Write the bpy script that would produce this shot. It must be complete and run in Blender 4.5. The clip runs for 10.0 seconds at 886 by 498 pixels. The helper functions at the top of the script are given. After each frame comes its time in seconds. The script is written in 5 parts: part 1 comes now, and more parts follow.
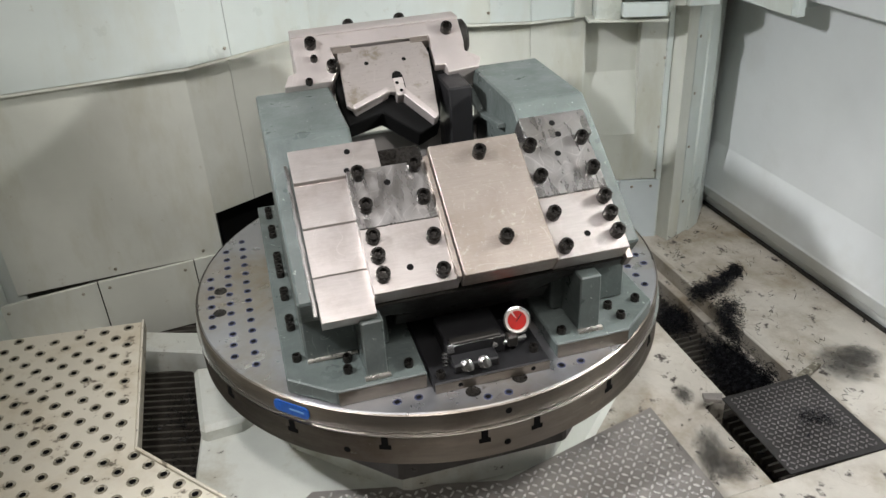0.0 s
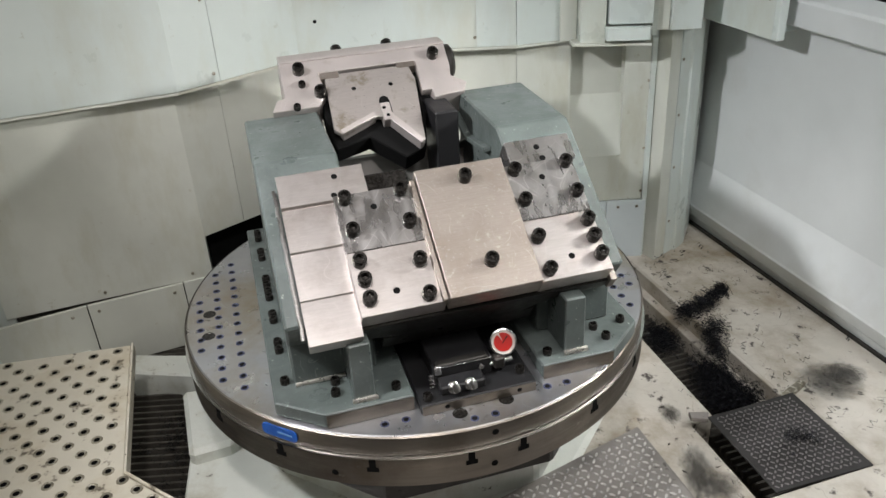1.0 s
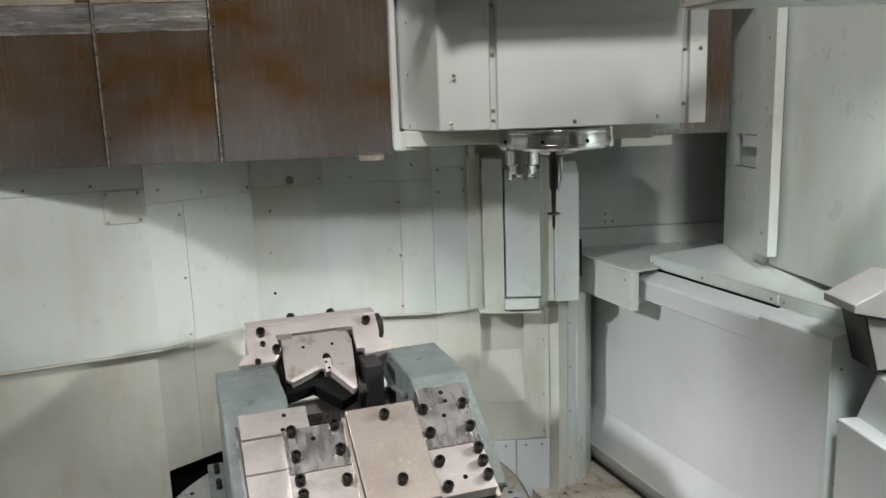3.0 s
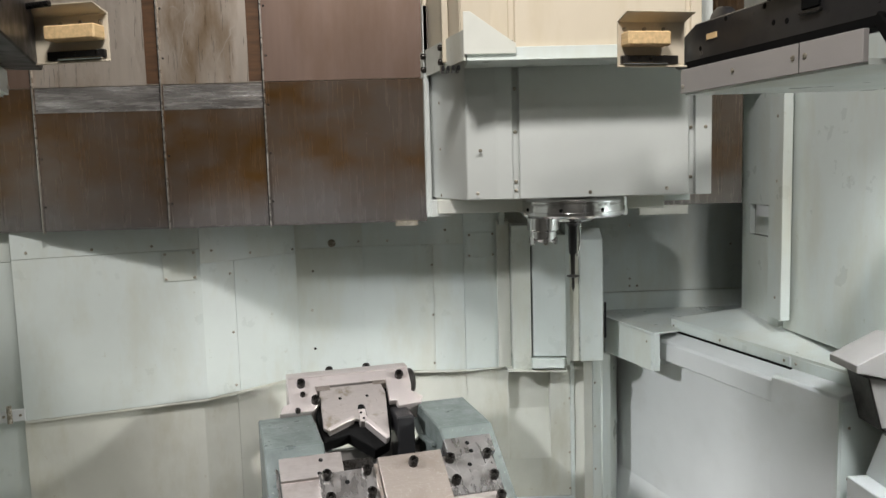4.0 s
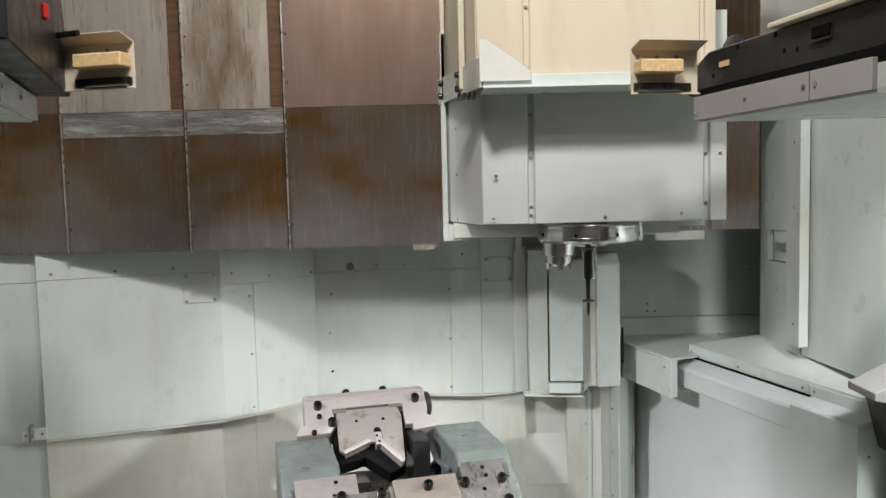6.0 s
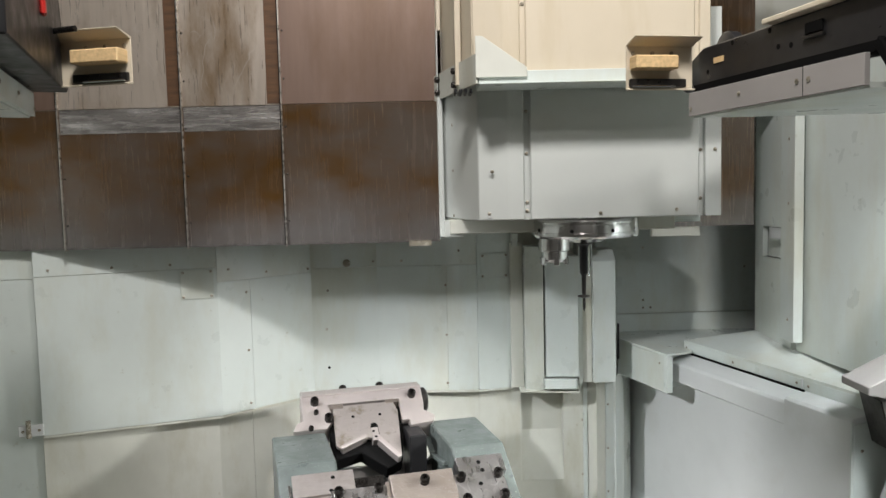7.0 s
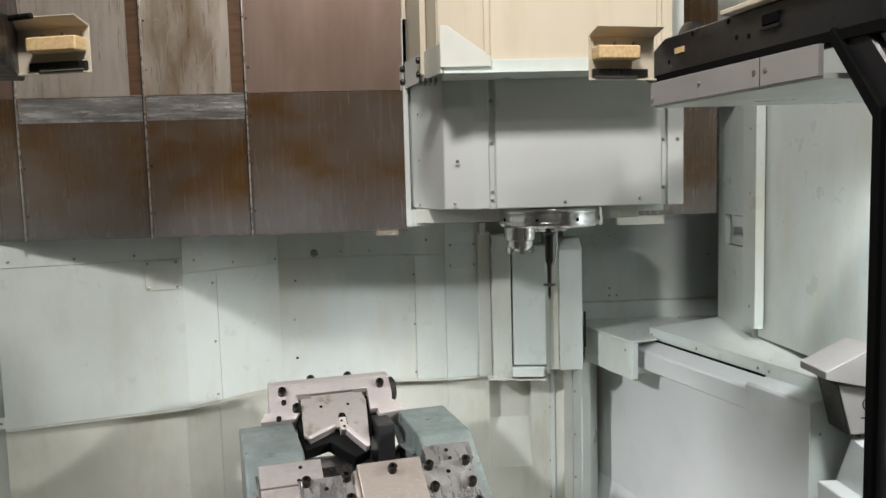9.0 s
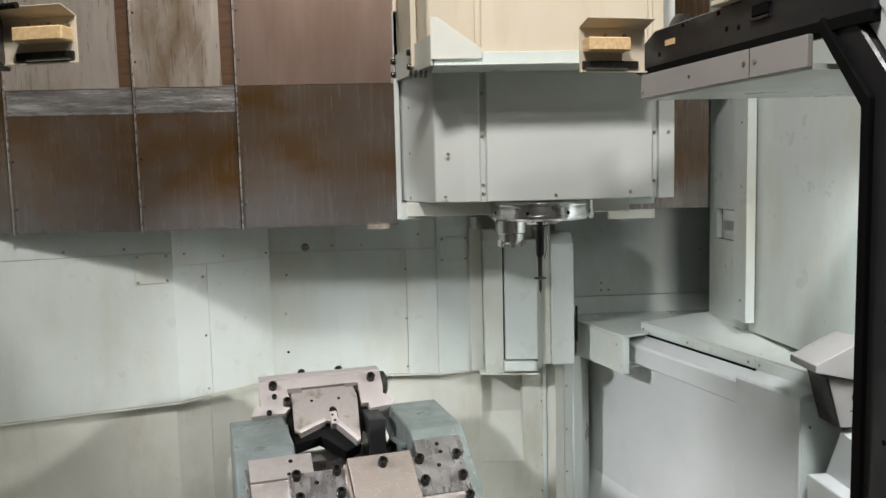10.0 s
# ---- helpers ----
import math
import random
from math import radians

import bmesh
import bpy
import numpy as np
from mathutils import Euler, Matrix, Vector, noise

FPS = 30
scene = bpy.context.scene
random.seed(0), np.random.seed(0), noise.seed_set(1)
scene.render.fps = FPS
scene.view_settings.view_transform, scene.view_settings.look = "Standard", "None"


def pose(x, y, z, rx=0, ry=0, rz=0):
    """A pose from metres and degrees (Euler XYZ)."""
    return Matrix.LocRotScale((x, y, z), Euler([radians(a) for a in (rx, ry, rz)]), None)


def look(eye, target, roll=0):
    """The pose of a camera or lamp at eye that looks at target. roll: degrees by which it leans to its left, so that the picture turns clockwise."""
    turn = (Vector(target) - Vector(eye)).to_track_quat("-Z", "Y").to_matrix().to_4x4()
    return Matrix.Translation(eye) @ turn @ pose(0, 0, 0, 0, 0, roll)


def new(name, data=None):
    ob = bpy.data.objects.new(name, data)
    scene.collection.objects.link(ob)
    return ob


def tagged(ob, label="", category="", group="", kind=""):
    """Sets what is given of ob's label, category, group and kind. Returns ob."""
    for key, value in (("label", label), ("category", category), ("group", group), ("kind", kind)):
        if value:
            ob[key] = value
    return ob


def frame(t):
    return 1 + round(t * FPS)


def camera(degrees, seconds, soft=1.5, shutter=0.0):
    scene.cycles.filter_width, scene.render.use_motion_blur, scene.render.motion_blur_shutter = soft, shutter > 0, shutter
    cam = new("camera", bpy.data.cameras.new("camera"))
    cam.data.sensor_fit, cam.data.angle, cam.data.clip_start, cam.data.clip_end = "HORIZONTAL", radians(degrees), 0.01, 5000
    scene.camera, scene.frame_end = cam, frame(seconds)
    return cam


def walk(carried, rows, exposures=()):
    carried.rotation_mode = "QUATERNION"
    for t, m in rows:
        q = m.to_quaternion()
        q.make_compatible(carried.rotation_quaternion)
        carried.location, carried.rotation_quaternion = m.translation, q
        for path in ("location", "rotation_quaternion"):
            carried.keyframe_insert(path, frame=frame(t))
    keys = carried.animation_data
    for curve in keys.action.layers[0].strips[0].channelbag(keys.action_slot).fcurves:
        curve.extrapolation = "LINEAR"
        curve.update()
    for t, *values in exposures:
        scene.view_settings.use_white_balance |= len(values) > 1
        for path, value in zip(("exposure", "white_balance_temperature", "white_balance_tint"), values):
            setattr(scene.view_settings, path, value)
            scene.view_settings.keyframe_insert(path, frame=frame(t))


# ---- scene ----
# ---- camera ----
cam = camera(58.4, 10.0, shutter=0.0)
PATH = [
    (0, (0.011, 0.002, 1.579), (-0.003, 1.734, 0.579), -3.5),
    (0.5, (0.017, 0.0, 1.579), (0.009, 1.74, 0.593), -3.5),
    (1, (0.025, -0.011, 1.599), (0.033, 1.742, 0.637), -3.5),
    (1.5, (0.053, -0.048, 1.692), (0.188, 1.765, 0.859), -3.6),
    (2, (0.019, -0.164, 1.738), (0.295, 1.699, 1.066), -2.6),
    (2.5, (0.103, -0.392, 1.765), (0.302, 1.53, 1.246), -1.7),
    (3, (0.107, -0.583, 1.807), (0.262, 1.374, 1.422), -2.0),
    (4.5, (0.137, -0.815, 1.823), (0.165, 1.177, 1.645), -1.3),
    (5, (0.144, -0.813, 1.821), (0.161, 1.181, 1.663), -1.4),
    (5.5, (0.14, -0.813, 1.825), (0.153, 1.181, 1.669), -1.4),
    (7, (0.138, -0.824, 1.816), (0.161, 1.17, 1.655), -1.4),
    (7.5, (0.148, -0.83, 1.82), (0.182, 1.163, 1.652), -1.5),
    (8, (0.158, -0.829, 1.817), (0.204, 1.163, 1.647), -1.6),
    (8.5, (0.164, -0.829, 1.811), (0.23, 1.162, 1.637), -1.6),
    (9, (0.154, -0.83, 1.817), (0.248, 1.159, 1.627), -1.5),
    (9.5, (0.155, -0.827, 1.814), (0.261, 1.16, 1.616), -1.5),
    (10, (0.164, -0.825, 1.806), (0.273, 1.162, 1.607), -1.4),
]
EXPOSURES = [(0.0, 0.08), (1.5, 0.0), (2.5, 0.0), (4.5, 0.21), (10.0, 0.22)]
walk(cam, [(t, look(eye, target, roll)) for t, eye, target, roll in PATH], EXPOSURES)

# ---- world and lights ----
world = bpy.data.worlds.new("hall_air")
world.use_nodes = True
world.node_tree.nodes["Background"].inputs[0].default_value = (0.9, 0.94, 1.0, 1)
world.node_tree.nodes["Background"].inputs[1].default_value = 0.02
scene.world = world


def area(name, eye, target, watts, sx, sy, colour, spread=180):
    data = bpy.data.lights.new(name, "AREA")
    data.shape, data.size, data.size_y, data.energy, data.color = "RECTANGLE", sx, sy, watts, colour
    data.spread = radians(spread)
    ob = new(name, data)
    ob.matrix_world = look(eye, target)
    return ob


# hall lamps high over the open roof, and two reflector lamps of the machine
area("hall_lamp", (0.0, -0.28, 3.78), (0.1, 1.9, 0.9), 54, 0.3, 0.25, (1.0, 0.95, 0.93))
area("hall_lamp", (1.25, -0.35, 3.78), (0.4, 1.9, 0.9), 20, 0.3, 0.25, (1.0, 0.95, 0.93))
area("work_lamp_left", (-1.40, 0.88, 2.24), (1.1, 2.1, 0.0), 10.5, 0.10, 0.14, (0.985, 0.985, 1.0), 70)
area("work_lamp_right", (1.45, 1.56, 1.52), (-0.25, 2.03, 0.40), 6.5, 0.08, 0.12, (1.0, 0.985, 0.96), 68)
# unseen fill light under the right track, added to brighten the bench side
area("fill_light_door", (1.34, 0.95, 1.92), (1.32, 1.37, 0.93), 4.8, 0.12, 0.2, (0.96, 0.985, 1.0), 112)
# unseen fill lights under the hall ceiling, added for soft light and metal reflections
for lx, ly in ((-3.2, -3.5), (3.2, -3.5), (0.0, -6.5)):
    area("hall_fill_light", (lx, ly, 5.85), (lx, ly, 0.0), 38, 2.4, 0.4, (1.0, 0.95, 0.88))


# ---- materials ----
def mat(name, base, rough=0.5, metal=0.0, spread=0.1, scale=6.0, stretch=(1, 1, 1), stain=None, stain_at=(0.55, 0.75),
        stain_scale=2.5, stain_stretch=(1, 1, 1), bump=0.02, bump_scale=120.0, rough_spread=0.12, spec=0.5, glow=0.0,
        second=None, second_at=(0.6, 0.7), second_scale=30.0, scratch=None, scratch_at=(0.62, 0.68), scratch_scale=9.0, band=None, coords="Object"):
    """A surface with grain and stains at two scales."""
    m = bpy.data.materials.new(name)
    m.use_nodes = True
    nt = m.node_tree
    n, l = nt.nodes, nt.links
    b = n["Principled BSDF"]
    b.inputs["Metallic"].default_value = metal
    b.inputs["Specular IOR Level"].default_value = spec
    tc = n.new("ShaderNodeTexCoord")
    info = n.new("ShaderNodeObjectInfo")
    add = n.new("ShaderNodeVectorMath")
    add.operation = "MULTIPLY_ADD"
    l.new(info.outputs["Random"], add.inputs[0])
    add.inputs[1].default_value = (7.0, 5.0, 3.0)
    l.new(tc.outputs[coords], add.inputs[2])

    def noisy(sc, st, detail=5.0, rg=0.6):
        mp = n.new("ShaderNodeMapping")
        mp.inputs["Scale"].default_value = st
        l.new(add.outputs[0], mp.inputs[0])
        t = n.new("ShaderNodeTexNoise")
        t.inputs["Scale"].default_value = sc
        t.inputs["Detail"].default_value = detail
        t.inputs["Roughness"].default_value = rg
        l.new(mp.outputs[0], t.inputs["Vector"])
        return t.outputs["Fac"]

    def ramp(fac, lo, hi, a=0.0, c=1.0):
        r = n.new("ShaderNodeMapRange")
        r.inputs["From Min"].default_value, r.inputs["From Max"].default_value = lo, hi
        r.inputs["To Min"].default_value, r.inputs["To Max"].default_value = a, c
        l.new(fac, r.inputs["Value"])
        return r.outputs["Result"]

    def mix(fac, a, c):
        x = n.new("ShaderNodeMix")
        x.data_type = "RGBA"
        l.new(fac, x.inputs["Factor"])
        for sock, v in ((x.inputs["A"], a), (x.inputs["B"], c)):
            if isinstance(v, tuple):
                sock.default_value = (*v, 1)
            else:
                l.new(v, sock)
        return x.outputs["Result"]

    grain = noisy(scale, stretch)
    dark = tuple(max(0.0, c * (1 - spread)) for c in base)
    light = tuple(min(1.0, c * (1 + spread)) for c in base)
    col = mix(ramp(grain, 0.3, 0.7), dark, light)
    if stain:
        fac = ramp(noisy(stain_scale, stain_stretch, 6.0, 0.65), *stain_at)
        col = mix(fac, col, stain)
    if second:
        fac = ramp(noisy(second_scale, (1, 1, 1), 4.0, 0.7), *second_at)
        col = mix(fac, col, second)
    if scratch:
        wn = n.new("ShaderNodeTexNoise")
        wn.inputs["Scale"].default_value = 5.0
        l.new(add.outputs[0], wn.inputs["Vector"])
        warp = n.new("ShaderNodeVectorMath")
        warp.operation = "MULTIPLY_ADD"
        l.new(wn.outputs["Color"], warp.inputs[0])
        warp.inputs[1].default_value = (0.3, 0.3, 0.3)
        l.new(add.outputs[0], warp.inputs[2])
        for turn in (0.45, -1.2):
            mp = n.new("ShaderNodeMapping")
            mp.vector_type = "TEXTURE"
            mp.inputs["Rotation"].default_value = (0, 0, turn)
            mp.inputs["Scale"].default_value = (1.0, 0.03, 1.0)
            l.new(warp.outputs[0], mp.inputs[0])
            t = n.new("ShaderNodeTexNoise")
            t.inputs["Scale"].default_value = scratch_scale
            t.inputs["Detail"].default_value = 2.5
            l.new(mp.outputs[0], t.inputs["Vector"])
            col = mix(ramp(t.outputs["Fac"], *scratch_at, 0.0, 0.5), col, scratch)
    if band:
        # a grey zone along the lower edge, painted reflection with a ragged upper limit
        low, high, mirrored = band
        xyz = n.new("ShaderNodeSeparateXYZ")
        l.new(tc.outputs[coords], xyz.inputs[0])
        rag = n.new("ShaderNodeMath")
        rag.operation = "MULTIPLY_ADD"
        l.new(noisy(1.6, (1.2, 1.2, 2.0), 6.0, 0.6), rag.inputs[0])
        rag.inputs[1].default_value = -0.5
        l.new(xyz.outputs["Z"], rag.inputs[2])
        col = mix(ramp(rag.outputs[0], low - 0.25, high - 0.25, 0.85, 0.0), col, mirrored)
    l.new(col, b.inputs["Base Color"])
    l.new(ramp(noisy(scale * 2.3, stretch), 0.3, 0.7, max(0.03, rough - rough_spread), min(1, rough + rough_spread)), b.inputs["Roughness"])
    if bump:
        bp = n.new("ShaderNodeBump")
        bp.inputs["Strength"].default_value = bump * 10
        bp.inputs["Distance"].default_value = 0.002
        l.new(noisy(bump_scale, stretch, 3.0), bp.inputs["Height"])
        l.new(bp.outputs[0], b.inputs["Normal"])
    if glow:
        b.inputs["Emission Color"].default_value = (*base, 1)
        b.inputs["Emission Strength"].default_value = glow
    return m


PAINT = mat("enclosure_paint", (0.60, 0.658, 0.632), 0.36, spread=0.05, scale=3, second=(0.47, 0.49, 0.43), second_at=(0.66, 0.78), second_scale=22, stain=(0.50, 0.50, 0.40), stain_at=(0.46, 0.85), stain_scale=1.7, stain_stretch=(2.2, 2.2, 0.8), bump=0.012, bump_scale=260)
PAINT_LOW = mat("enclosure_paint_low", (0.60, 0.615, 0.555), 0.46, spread=0.07, scale=4, second=(0.40, 0.37, 0.27), second_at=(0.66, 0.78), second_scale=22, stain=(0.42, 0.40, 0.28), stain_at=(0.5, 0.85), stain_scale=2.2, stain_stretch=(2, 2, 0.7), bump=0.012, bump_scale=260)
PAINT_BLUE = mat("pale_blue_paint", (0.60, 0.66, 0.68), 0.4, spread=0.05, scale=4, stain=(0.45, 0.47, 0.44), stain_at=(0.55, 0.9), bump=0.01)
PAINT_GREY = mat("grey_white_paint", (0.60, 0.625, 0.625), 0.42, spread=0.05, scale=3, stain=(0.46, 0.46, 0.42), stain_at=(0.55, 0.95), stain_scale=1.8, bump=0.012, bump_scale=260)
# cover paint yellowed to carry the warm hall light in its colour
PAINT_WARM_LIT = mat("warm_lit_cover_paint", (0.60, 0.535, 0.415), 0.45, spread=0.04, scale=3, stain=(0.46, 0.38, 0.23), stain_at=(0.52, 0.95), stain_scale=2.0, stain_stretch=(3, 3, 0.6), bump=0.012, bump_scale=260)
# paint darkened to hold the shade of fascia, tool setter and cross wall
GREY_SHADED = mat("shaded_grey_paint", (0.33, 0.315, 0.30), 0.45, spread=0.05, scale=4, stain=(0.26, 0.24, 0.22), stain_at=(0.55, 0.9), bump=0.012, bump_scale=260)
HEAD_PAINT = mat("head_cover_paint", (0.545, 0.575, 0.55), 0.42, spread=0.04, scale=3, stain=(0.46, 0.45, 0.38), stain_at=(0.56, 0.95), bump=0.012, bump_scale=260)
FLOOR = mat("bed_paint", (0.53, 0.50, 0.445), 0.55, spread=0.12, scale=7, stain=(0.27, 0.22, 0.15), stain_at=(0.45, 0.72), stain_scale=5, bump=0.04, bump_scale=90, second=(0.06, 0.05, 0.045), second_at=(0.60, 0.68), second_scale=16, scratch=(0.30, 0.26, 0.2), scratch_at=(0.68, 0.73), scratch_scale=7)
FLOOR_CLEAN = mat("pedestal_paint", (0.64, 0.66, 0.61), 0.5, spread=0.08, scale=6, stain=(0.36, 0.33, 0.24), stain_at=(0.52, 0.8), stain_scale=6, bump=0.03, bump_scale=90, second=(0.08, 0.07, 0.06), second_at=(0.66, 0.72), second_scale=24)
GREEN = mat("fixture_green_paint", (0.086, 0.103, 0.098), 0.36, spread=0.16, scale=8, stain=(0.14, 0.16, 0.158), stain_at=(0.5, 0.8), stain_scale=9, bump=0.07, bump_scale=45, second=(0.46, 0.49, 0.46), second_at=(0.66, 0.71), second_scale=60, scratch=(0.28, 0.31, 0.30), scratch_at=(0.70, 0.75), scratch_scale=14)
PLATE = mat("milled_plate", (0.58, 0.54, 0.52), 0.36, 0.92, spread=0.06, scale=60, stretch=(0.5, 4, 1), stain=(0.36, 0.31, 0.28), stain_at=(0.48, 0.8), stain_scale=7, bump=0.008, bump_scale=150, rough_spread=0.08, scratch=(0.66, 0.62, 0.60), scratch_at=(0.66, 0.74), scratch_scale=9)
PLATE_FINE = mat("ground_plate", (0.47, 0.455, 0.45), 0.30, 0.95, spread=0.06, scale=5, stretch=(3, 1, 1), stain=(0.36, 0.34, 0.32), stain_at=(0.45, 0.75), stain_scale=10, bump=0.004, bump_scale=60, rough_spread=0.10, scratch=(0.72, 0.70, 0.69), scratch_at=(0.62, 0.68), scratch_scale=7)
PLATE_TAN = mat("tan_steel_plate", (0.37, 0.325, 0.29), 0.40, 0.85, spread=0.08, scale=40, stretch=(0.5, 8, 1), stain=(0.28, 0.235, 0.20), stain_at=(0.46, 0.78), stain_scale=7, bump=0.02, bump_scale=220, second=(0.47, 0.43, 0.39), second_at=(0.58, 0.70), second_scale=90, scratch=(0.56, 0.51, 0.46), scratch_at=(0.68, 0.74), scratch_scale=9)
JAW = mat("stained_jaw_steel", (0.52, 0.475, 0.45), 0.38, 0.75, spread=0.06, scale=30, stretch=(1, 6, 1), stain=(0.34, 0.295, 0.235), stain_at=(0.53, 0.62), stain_scale=11, bump=0.012, bump_scale=160, scratch=(0.62, 0.58, 0.55), scratch_at=(0.66, 0.72), second=(0.24, 0.2, 0.16), second_at=(0.66, 0.74), second_scale=40)
BLOCK = mat("pale_block_steel", (0.60, 0.545, 0.525), 0.42, 0.65, spread=0.05, scale=5, stain=(0.42, 0.37, 0.31), stain_at=(0.58, 0.8), stain_scale=11, bump=0.012, bump_scale=160, scratch=(0.72, 0.68, 0.66), scratch_at=(0.66, 0.72))
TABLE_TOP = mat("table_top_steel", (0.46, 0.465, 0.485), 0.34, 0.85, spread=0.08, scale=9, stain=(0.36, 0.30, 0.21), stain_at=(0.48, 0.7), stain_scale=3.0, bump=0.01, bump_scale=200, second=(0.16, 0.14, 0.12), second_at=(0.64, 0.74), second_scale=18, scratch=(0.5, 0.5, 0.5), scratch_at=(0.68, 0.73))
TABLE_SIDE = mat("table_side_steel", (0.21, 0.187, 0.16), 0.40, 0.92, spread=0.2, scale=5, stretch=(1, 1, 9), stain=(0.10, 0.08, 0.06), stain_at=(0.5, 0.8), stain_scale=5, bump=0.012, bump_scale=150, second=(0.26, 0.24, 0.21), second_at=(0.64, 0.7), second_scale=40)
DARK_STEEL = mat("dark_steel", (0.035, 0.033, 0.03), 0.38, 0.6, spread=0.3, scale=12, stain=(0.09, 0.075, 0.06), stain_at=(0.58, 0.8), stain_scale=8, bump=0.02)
BLACK_OXIDE = mat("black_oxide", (0.04, 0.037, 0.034), 0.28, 0.8, spread=0.3, scale=60, bump=0.01, bump_scale=300)
BLACK = mat("black_paint", (0.015, 0.015, 0.016), 0.38, spec=0.35, spread=0.2, scale=8, bump=0.006, bump_scale=200)
# for holes and joints, and as painted shade where no light should show
VOID = mat("hole_and_shade_black", (0.006, 0.006, 0.006), 0.9, bump=0, spec=0.05)
CHROME = mat("bright_steel", (0.72, 0.72, 0.72), 0.16, 1.0, spread=0.06, scale=12, stretch=(1, 1, 6), bump=0.006, bump_scale=200, rough_spread=0.06)
# band: grey reflection of floor and wall put into the lower edge
COVER = mat("oily_cover_steel", (0.185, 0.147, 0.118), 0.26, 0.65, spread=0.035, scale=3, stretch=(9, 9, 0.4), stain=(0.14, 0.071, 0.02), stain_at=(0.42, 0.64), stain_scale=1.7, stain_stretch=(1.2, 1.2, 2.2), bump=0.003, bump_scale=70, rough_spread=0.04, band=(1.64, 1.84, (0.21, 0.20, 0.195)))
COVER_GREY = mat("grey_brushed_cover_steel", (0.50, 0.44, 0.375), 0.32, 0.55, spread=0.08, scale=3, stretch=(14, 14, 0.9), stain=(0.20, 0.13, 0.065), stain_at=(0.48, 0.75), stain_scale=2.2, stain_stretch=(3, 3, 0.8), bump=0.005, bump_scale=60, rough_spread=0.08, scratch=(0.55, 0.5, 0.45), scratch_at=(0.64, 0.72), scratch_scale=4)
COVER_UP = mat("brushed_cover_steel", (0.185, 0.128, 0.10), 0.46, 0.5, spread=0.09, scale=3, stretch=(12, 12, 0.6), stain=(0.125, 0.077, 0.048), stain_at=(0.45, 0.80), stain_scale=1.8, stain_stretch=(2, 2, 0.8), bump=0.004, bump_scale=70, rough_spread=0.06)
# worn steel, with wavy glints painted in as pale streaks
WORN_GLINT = mat("worn_glint_cover", (0.42, 0.40, 0.38), 0.24, 0.8, spread=0.4, scale=4, stretch=(1, 1, 10), stain=(0.75, 0.73, 0.71), stain_at=(0.50, 0.62), stain_scale=3, stain_stretch=(1.2, 1.2, 7), bump=0.12, bump_scale=6)
RUST = mat("rusty_cover", (0.10, 0.05, 0.022), 0.55, 0.3, spread=0.4, scale=8, stretch=(1, 1, 8), bump=0.02)
SEAM = mat("bright_wiper", (0.66, 0.63, 0.58), 0.3, 0.9, spread=0.2, scale=20, bump=0.01)
WOOD = mat("pale_wood", (0.66, 0.47, 0.24), 0.6, spread=0.18, scale=7, stretch=(1, 14, 14), bump=0.04, bump_scale=60)
TREAD_TOP = mat("worn_tread_lozenges", (0.66, 0.64, 0.62), 0.30, 0.45, spread=0.2, scale=20, bump=0.01)
TREAD_TOP_DIRTY = mat("dirty_tread_lozenges", (0.20, 0.19, 0.185), 0.4, 0.3, spread=0.25, scale=20, bump=0.01)
TREAD = mat("tread_steel", (0.30, 0.28, 0.265), 0.38, 0.4, spread=0.25, scale=10, stain=(0.17, 0.155, 0.14), stain_at=(0.45, 0.8), stain_scale=5, bump=0.03)
TREAD_DIRTY = mat("dirty_tread_steel", (0.055, 0.052, 0.052), 0.5, 0.5, spread=0.2, scale=9, stain=(0.03, 0.028, 0.026), stain_at=(0.5, 0.75), stain_scale=5, bump=0.03)
GRATE = mat("oily_grating", (0.10, 0.092, 0.08), 0.45, 0.4, spread=0.3, scale=14, stain=(0.12, 0.11, 0.09), stain_at=(0.6, 0.8), stain_scale=10, bump=0.03)
PERF = mat("cream_perforated_paint", (0.60, 0.565, 0.475), 0.5, spread=0.08, scale=5, stain=(0.36, 0.29, 0.18), stain_at=(0.48, 0.8), stain_scale=5, bump=0.03, second=(0.12, 0.10, 0.075), second_at=(0.60, 0.68), second_scale=20)
RING = mat("worn_hole_rim", (0.26, 0.235, 0.18), 0.4, 0.5, spread=0.4, scale=30, bump=0.02, second=(0.5, 0.47, 0.4), second_at=(0.52, 0.6), second_scale=60)
RED = mat("gauge_red", (0.42, 0.018, 0.014), 0.35, spread=0.06, bump=0)
WHITE = mat("gauge_white", (0.55, 0.50, 0.46), 0.4, spread=0.05, bump=0)
BLUE_BAR = mat("pale_blue_mark", (0.12, 0.26, 0.5), 0.4, bump=0)
BLUE = mat("blue_plate", (0.012, 0.085, 0.36), 0.35, spread=0.25, scale=40, bump=0.01)
BLUE_RING = mat("blue_thread_insert", (0.10, 0.11, 0.19), 0.3, 0.5, spread=0.3, scale=60, bump=0)
CHIP = mat("blue_black_chips", (0.018, 0.019, 0.024), 0.35, 0.6, spread=0.4, scale=50, bump=0.01)
HALL = mat("hall_wall", (0.42, 0.42, 0.40), 0.8, spread=0.08, scale=1, bump=0.01)
HALL_FLOOR = mat("hall_floor", (0.20, 0.20, 0.19), 0.6, spread=0.15, scale=2, bump=0.02)


